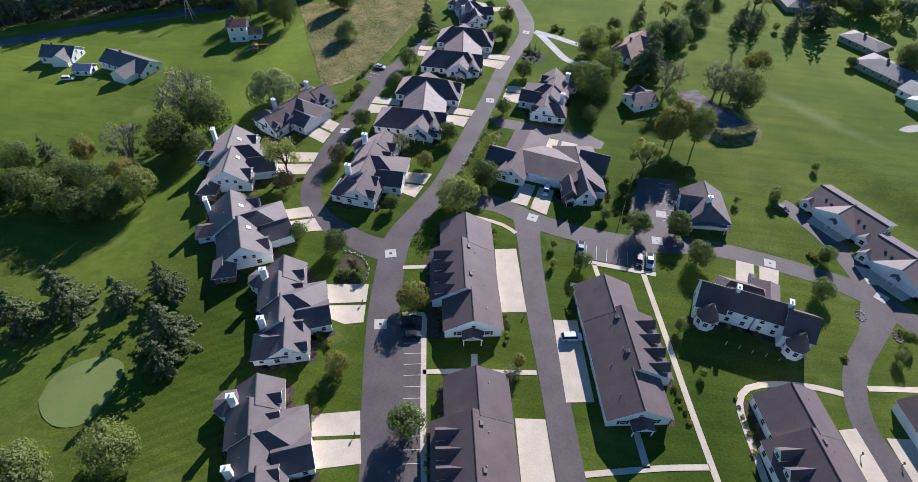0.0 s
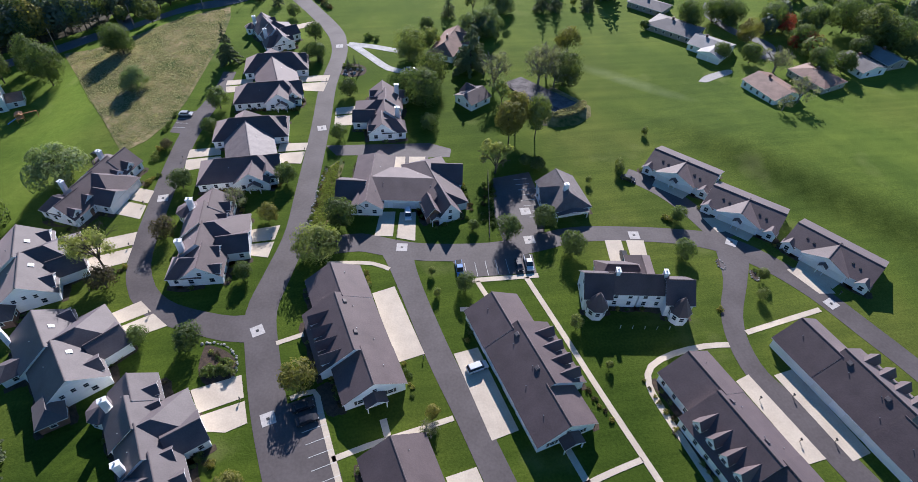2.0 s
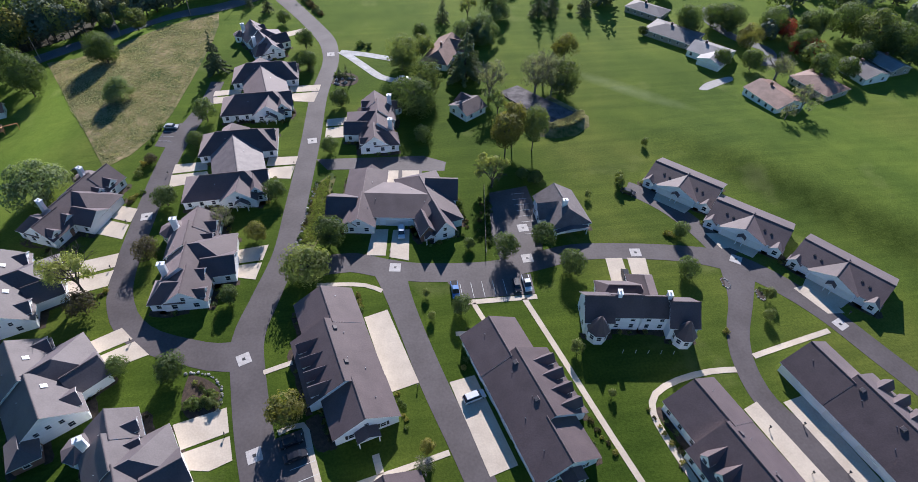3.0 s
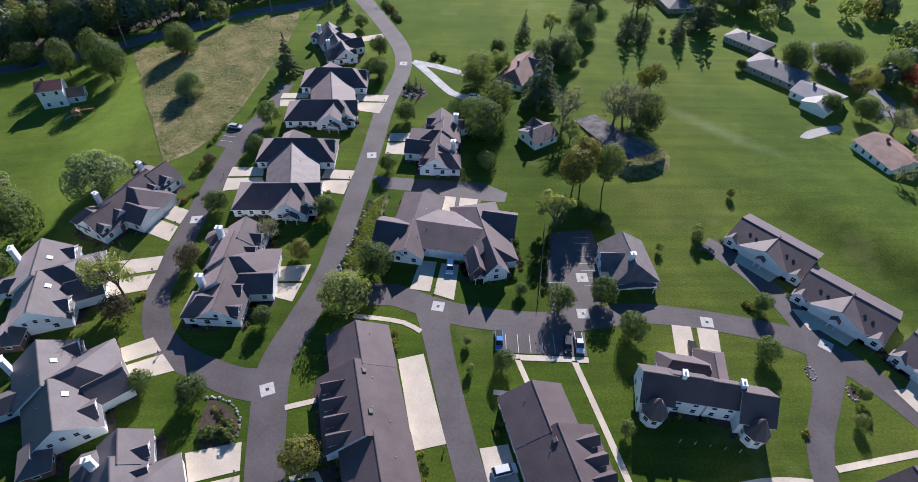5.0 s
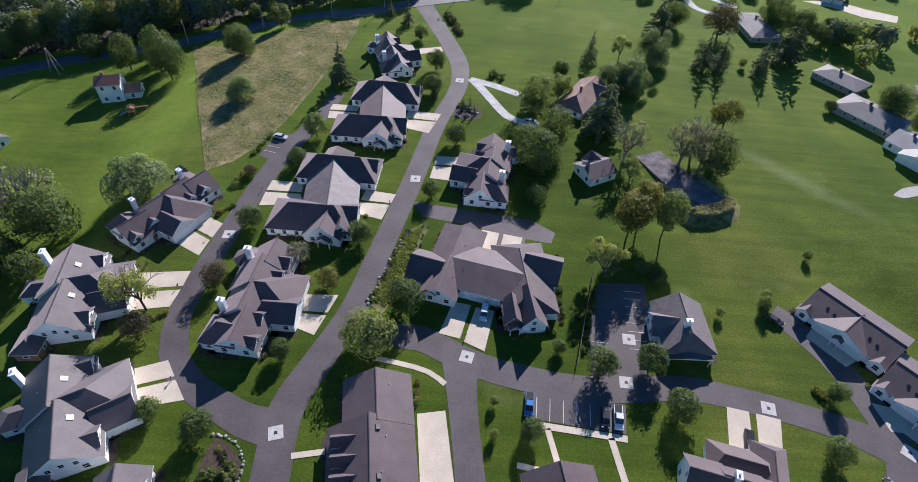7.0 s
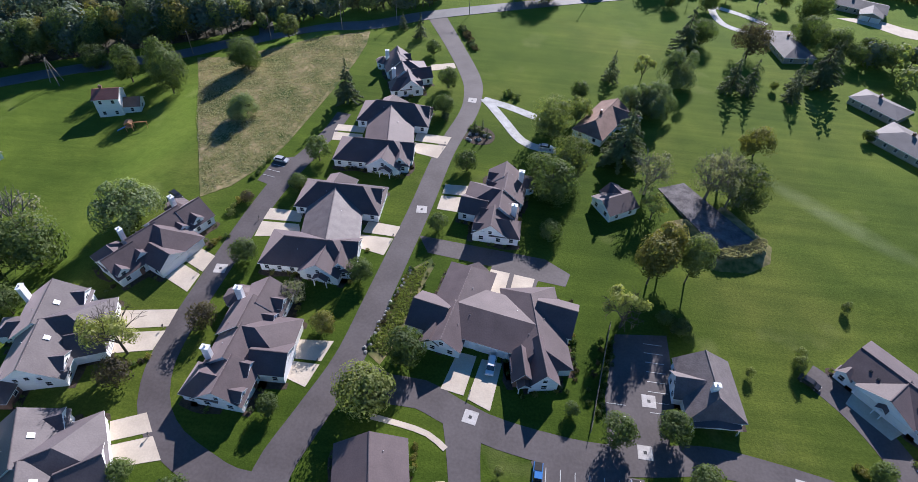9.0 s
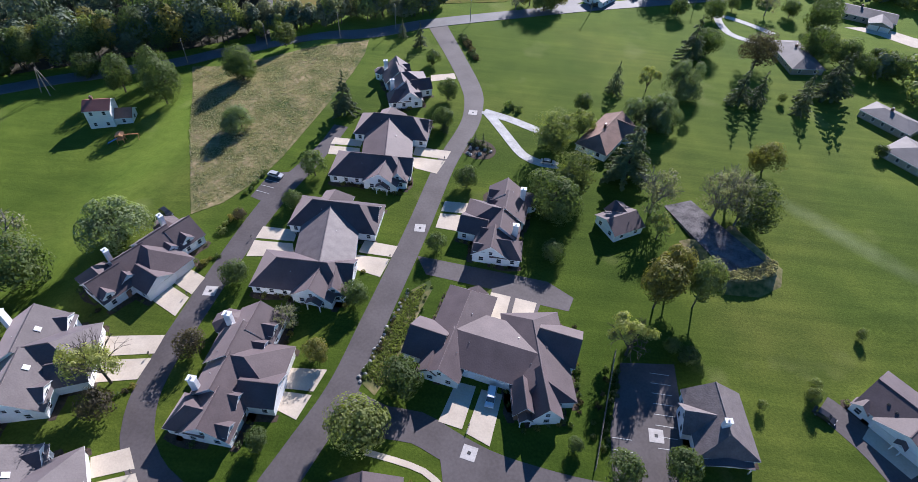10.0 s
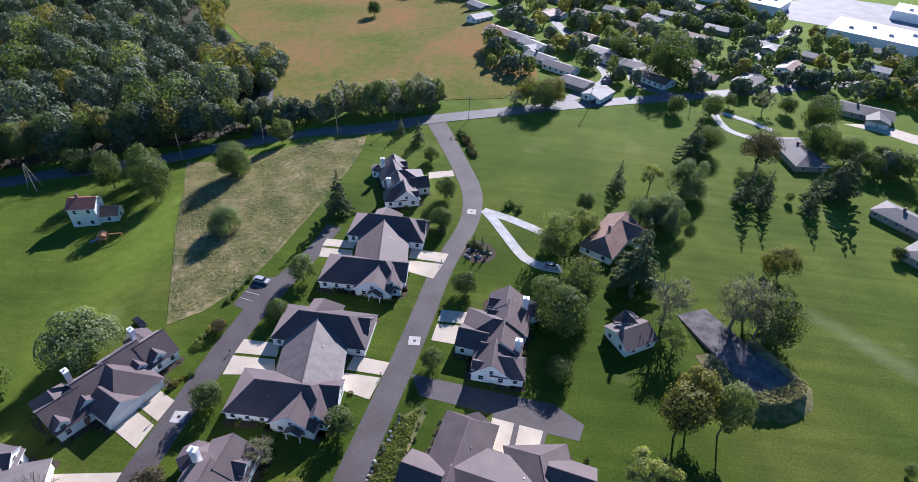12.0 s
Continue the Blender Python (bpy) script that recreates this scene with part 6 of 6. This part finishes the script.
def vehicle(x, y, rot, colour, kind, label):
    """A car, van or pickup: shaped body, glazed cabin, wheels and lamps."""
    v = thing(kind, x, y, terrain(x, y) + 0.06, rot, label, "car", "parked vehicles")
    L, W, H = {"pickup": (5.6, 1.95, 1.85), "van": (5.0, 1.95, 1.8), "car": (4.7, 1.82, 1.45)}[kind]
    cab = {"pickup": (-0.12, 0.22), "van": (-0.46, 0.22), "car": (-0.36, 0.2)}[kind]
    m = PAINTS[colour]
    prof = [(-0.5, 0.35), (-0.5, 0.75), (-0.47, 0.92), (0.28, 0.95), (0.44, 0.85), (0.5, 0.65), (0.5, 0.35)]

    def loft(pr, wk):
        n = len(pr)
        vs = [(L * px, sy * W / 2 * (wk if pz > 0.8 else 1), pz) for sy in (-1, 1) for px, pz in pr]
        return vs, [tuple(range(n)), tuple(range(2 * n - 1, n - 1, -1))] + [(i, (i + 1) % n, n + (i + 1) % n, n + i) for i in range(n)]
    s = Solid()
    s.add(*loft(prof, 0.94))
    body = part("body", s.mesh("body", m), v)
    c0, c1 = cab
    top = Solid()
    zt = H
    vs = [(L * (c0 - 0.02), -W * 0.45, 0.92), (L * (c1 + 0.08), -W * 0.45, 0.92), (L * (c1 + 0.08), W * 0.45, 0.92), (L * (c0 - 0.02), W * 0.45, 0.92),
          (L * (c0 + 0.05), -W * 0.38, zt - 0.05), (L * (c1 - 0.05), -W * 0.38, zt - 0.05), (L * (c1 - 0.05), W * 0.38, zt - 0.05), (L * (c0 + 0.05), W * 0.38, zt - 0.05)]
    fs = [(4, 5, 6, 7), (0, 1, 5, 4), (1, 2, 6, 5), (2, 3, 7, 6), (3, 0, 4, 7)]
    part("cabin_glass", mesh("cabin_glass", vs, fs, CAR_GLASS), v)
    cx = L * (c0 + c1) / 2
    part("cabin_roof", Solid().box((cx, 0, zt - 0.02), (L * (c1 - c0 - 0.1), W * 0.78, 0.08), 0, 0, (0.94, 0.92)).mesh("cabin_roof", m), v)
    if kind == "pickup":
        part("cargo_bed", Solid().box((-L * 0.33, 0, 0.97), (L * 0.3, W * 0.78, 0.06)).mesh("cargo_bed", RUBBER), v)
    for sx in (-0.31, 0.32):
        for sy in (-1, 1):
            wh = part("wheel", None, v)
            part("tyre", Solid().tube((L * sx, sy * W * 0.39, 0.34), (L * sx, sy * W * 0.505, 0.34), 0.34, 0.34, 14).mesh("tyre", RUBBER), wh)
            part("rim", Solid().tube((L * sx, sy * W * 0.49, 0.34), (L * sx, sy * W * 0.512, 0.34), 0.2, 0.2, 10).mesh("rim", METAL), wh)
    for sy in (-1, 1):
        part("headlight", Solid().box((L * 0.492, sy * W * 0.36, 0.68), (0.08, 0.32, 0.16)).mesh("headlight", TRIM), v)
        part("tail_light", Solid().box((-L * 0.497, sy * W * 0.4, 0.75), (0.05, 0.22, 0.24)).mesh("tail_light", BRICK), v)


vehicle(22.6, 123.2, -92, "blue", "pickup", "blue pickup truck parked in a bay")
vehicle(41.4, 122.6, -92, "white", "pickup", "white pickup truck parked in a bay")
vehicle(38.6, 122.2, -92, "black", "car", "black car parked in tree shade")
vehicle(11.2, 146.3, -95, "white", "van", "white van on a concrete driveway")
vehicle(21.6, 92.6, 14, "white", "van", "white car on a concrete apron")
vehicle(-60.9, 209.2, -10, "silver", "car", "silver car parked beside clipped shrubs")
vehicle(-84.4, 188.0, -30, "black", "car", "dark car parked on the grass")
vehicle(81.9, 153.6, -38, "black", "car", "black car at the lane's end")
vehicle(68.0, 120.9, -101, "black", "car", "dark car on a driveway")
vehicle(-17.2, 88.6, 14, "black", "car", "dark car parked in tree shade")
vehicle(-16.2, 85.4, 14, "black", "car", "dark car parked in tree shade")
vehicle(38.2, 358.6, 26, "black", "car", "dark car standing on the highway")
vehicle(20.5, 231.5, -5, "silver", "car", "silver car on a gravel drive")
vehicle(-192, 190, 20, "white", "van", "white van on the grass by a shed")


# ---- poles, posts and small things ----
POLES = ((-172, 254), (-130, 284.5), (-100, 298), (-68.3, 300.5), (-47.8, 314.5), (-17.2, 327), (36.3, 351.5), (86.7, 371), (135, 392))


def utility_pole(x, y):
    z = terrain(x, y)
    p = thing("utility_pole", x, y, z, 28, "tall weathered wooden utility pole with a crossarm", "utility pole", "utility poles")
    part("pole", Solid().tube((0, 0, -0.5), (0, 0, 11), 0.17, 0.11, 8).mesh("pole", WOOD), p)
    part("crossarm", Solid().box((0, 0, 10.3), (0.12, 2.4, 0.14)).mesh("crossarm", WOOD), p)
    for v in (-1.1, 0, 1.1):
        part("insulator", Solid().tube((0, v, 10.3), (0, v, 10.6), 0.06, 0.05, 6).mesh("insulator", TRIM), p)


def pole_tripod(x, y):
    """Three leaning poles bolted together under a short crossarm."""
    p = thing("utility_pole", x, y, terrain(x, y), 28, "pale three-legged utility pole braced at the top", "utility pole", "utility poles")
    for u, v in ((-2.6, 1.6), (1.2, -2.6), (2.2, 1.8)):
        part("pole", Solid().tube((u, v, -0.4), (u * 0.05, v * 0.05, 10.7), 0.2, 0.14, 8).mesh("pole", WOOD), p)
    part("crossarm", Solid().box((0, 0, 10.4), (0.14, 2.6, 0.16)).mesh("crossarm", WOOD), p)
    part("brace", Solid().tube((-1.25, 0.77, 5.2), (1.06, 0.87, 5.2), 0.07, 0.07, 6).mesh("brace", WOOD), p)


pole_tripod(*POLES[0])
for px, py in POLES[1:]:
    utility_pole(px, py)
for (x0, y0), (x1, y1) in zip(POLES, POLES[1:]):
    line = thing("power_line", x0, y0, 0, 0, "sagging thin power lines between utility poles", "power line", "power lines")
    q = Matrix.Rotation(radians(28), 2)
    for v in (-1.1, 0, 1.1):
        o = q @ Vector((0, v))
        vs, fs = [], []
        for i in range(13):
            k = i / 12
            z = terrain(x0, y0) * (1 - k) + terrain(x1, y1) * k + 10.55 - 4 * 0.9 * k * (1 - k)
            for dx, dz in ((-0.02, 0), (0, 0.025), (0.02, 0), (0, -0.025)):
                vs.append(((x1 - x0) * k + o.x + dx, (y1 - y0) * k + o.y, z + dz))
            if i:
                fs += [(4 * i - 4 + j, 4 * i - 4 + (j + 1) % 4, 4 * i + (j + 1) % 4, 4 * i + j) for j in range(4)]
        part("wire", mesh("wire", vs, fs, DARK), line)

MAILBOX = [Solid().box((0, 0, 0.5), (0.12, 0.12, 1.0)).mesh("post", WOOD), Solid().box((0, 0, 1.1), (0.28, 0.5, 0.3), 0, 0, (0.7, 1)).mesh("box", DARK)]
for i, (mx, my, mr) in enumerate(((7.4, 139, -10), (-30.6, 92.4, 20), (-21.4, 58.6, 20), (-27, 141.2, 0), (-19.3, 182.4, 0), (-57.4, 182.8, 0), (-12.2, 227, 0), (-64.8, 161.6, 0), (-64.8, 144.2, 0), (-54.5, 119.4, 30), (9.8, 97.2, 0), (82.2, 75.5, 0), (90, 75, 0), (85.4, 65.2, 0), (92.8, 64, 0), (119.8, 100.5, 0))):
    b = thing("mailbox", mx, my, 0.02, mr, "dark mailbox on a wooden post", "mailbox", "mailboxes")
    part("post", MAILBOX[0], b)
    part("box", MAILBOX[1], b)


def play_set():
    p = thing("play_set", -124.8, 227.6, terrain(-124.8, 227.6), 20, "orange wooden play set on the grass", "play set")
    p.scale = (1.45, 1.45, 1.3)
    m = mat("orange_wood", (0.42, 0.17, 0.06), (0.56, 0.27, 0.11), 1.0, 6.0, 0.7)
    part("tower", Solid().box((0, 0, 1.2), (1.6, 1.6, 0.15)).box((0, 0, 2.6), (1.9, 1.9, 0.5), 0, 0, (0.2, 1)).mesh("tower", m), p)
    for sx in (-0.75, 0.75):
        for sy in (-0.75, 0.75):
            part("post", Solid().box((sx, sy, 1.2), (0.12, 0.12, 2.5)).mesh("post", m), p)
    part("swing_beam", Solid().box((2.4, 0, 2.2), (3.4, 0.2, 0.24)).tube((4.0, 0, 2.2), (4.0, 1.0, -0.1), 0.06, 0.06, 6).tube((4.0, 0, 2.2), (4.0, -1.0, -0.1), 0.06, 0.06, 6).mesh("swing_beam", m), p)
    part("slide", Solid().add([(-0.8, -0.3, 1.3), (-0.8, 0.3, 1.3), (-3.2, 0.3, 0.1), (-3.2, -0.3, 0.1), (-0.8, -0.3, 1.2), (-0.8, 0.3, 1.2), (-3.2, 0.3, 0), (-3.2, -0.3, 0)], [(0, 1, 2, 3), (4, 7, 6, 5), (0, 3, 7, 4), (1, 5, 6, 2), (0, 4, 5, 1), (3, 2, 6, 7)]).mesh("slide", PAINTS["blue"]), p)


play_set()


def rock(x, y, r, z=0.0):
    rng = random.Random(int(x * 13 + y * 7))
    bm = bmesh.new()
    bmesh.ops.create_icosphere(bm, subdivisions=1, radius=r)
    for v in bm.verts:
        v.co = Vector((v.co.x * rng.uniform(0.8, 1.2), v.co.y * rng.uniform(0.7, 1.1), v.co.z * rng.uniform(0.5, 0.8)))
    me = bpy.data.meshes.new("boulder")
    bm.to_mesh(me)
    bm.free()
    me.materials.append(STONE)
    ob = new("boulder", me)
    ob.matrix_basis = pose(x, y, terrain(x, y) + r * 0.25, 0, 0, rng.uniform(0, 360))
    tagged(ob, "rough grey field boulder", "boulder", "boulders")


for i in range(26):
    rg = random.Random(i)
    k = i / 26
    rock(-17.6 + 5.5 * k + rg.uniform(-0.5, 0.5), 145.5 + 28 * k, rg.uniform(0.3, 0.6))
for i in range(14):
    rg = random.Random(90 + i)
    rock(-2 + rg.uniform(-4, 4), 234.5 + rg.uniform(-4, 4), rg.uniform(0.4, 0.9))
for i in range(20):
    rg = random.Random(190 + i)
    a = radians(98 - 6.4 * i)
    rock(-39.6 + 7.4 * math.cos(a) + rg.uniform(-0.2, 0.2), 101.4 + 7.2 * math.sin(a) + rg.uniform(-0.2, 0.2), rg.uniform(0.25, 0.5))


def board_fence(a, b, label):
    """A board fence: posts, two rails and upright boards."""
    a, b = Vector(a), Vector(b)
    L, d = (b - a).length, (b - a).normalized()
    f = thing("fence", a.x, a.y, 0, math.degrees(math.atan2(d.y, d.x)), label, "fence")
    n = int(L / 2.4)
    post = Solid().box((0, 0, 0.95), (0.12, 0.12, 1.9)).mesh("post", WOOD)
    board = Solid().box((0, 0, 0.92), (0.26, 0.03, 1.7)).mesh("board", WOOD)
    for i in range(n + 1):
        part("post", post, f, m=pose(i * L / n, 0, 0))
    for z in (0.4, 1.5):
        part("rail", Solid().box((L / 2, 0, z), (L, 0.05, 0.1)).mesh("rail", WOOD), f)
    for i in range(int(L / 0.3)):
        part("board", board, f, m=pose(0.15 + i * 0.3, 0.045, 0))


board_fence((38.2, 162.2), (33.0, 134.0), "weathered board fence beside the parking lot")
slab("mulch_bed", [(-7, 232), (-4, 239.5), (1, 239), (3.5, 235), (2, 230.5), (-3, 229.5)], 0.05, MULCH, "dark mulch island with boulders and shrubs", "garden bed", wobble=1)
for x, y, r, hh in ((-1, 235.5, 1.3, 5.0), (0.8, 233.4, 1.0, 3.6), (-3.6, 236.4, 1.4, 4.2)):
    tree("conifer", x, y, r, hh)
for cx, cy in ((93.7, 114.9), (100.8, 109.8)):
    slab("mulch_bed", [(cx - 1.0, cy - 0.4), (cx - 0.5, cy + 2.0), (cx + 0.6, cy + 2.0), (cx + 1.1, cy), (cx + 0.4, cy - 1.9), (cx - 0.6, cy - 1.8)], 0.05, MULCH, "small dark mulch bed ringed with stones", "garden bed", wobble=0.7)
    for i in range(11):
        rg = random.Random(290 + i)
        rock(cx + 0.95 * math.cos(i * 0.571) + rg.uniform(-0.15, 0.15), cy + 1.7 * math.sin(i * 0.571), rg.uniform(0.2, 0.34))
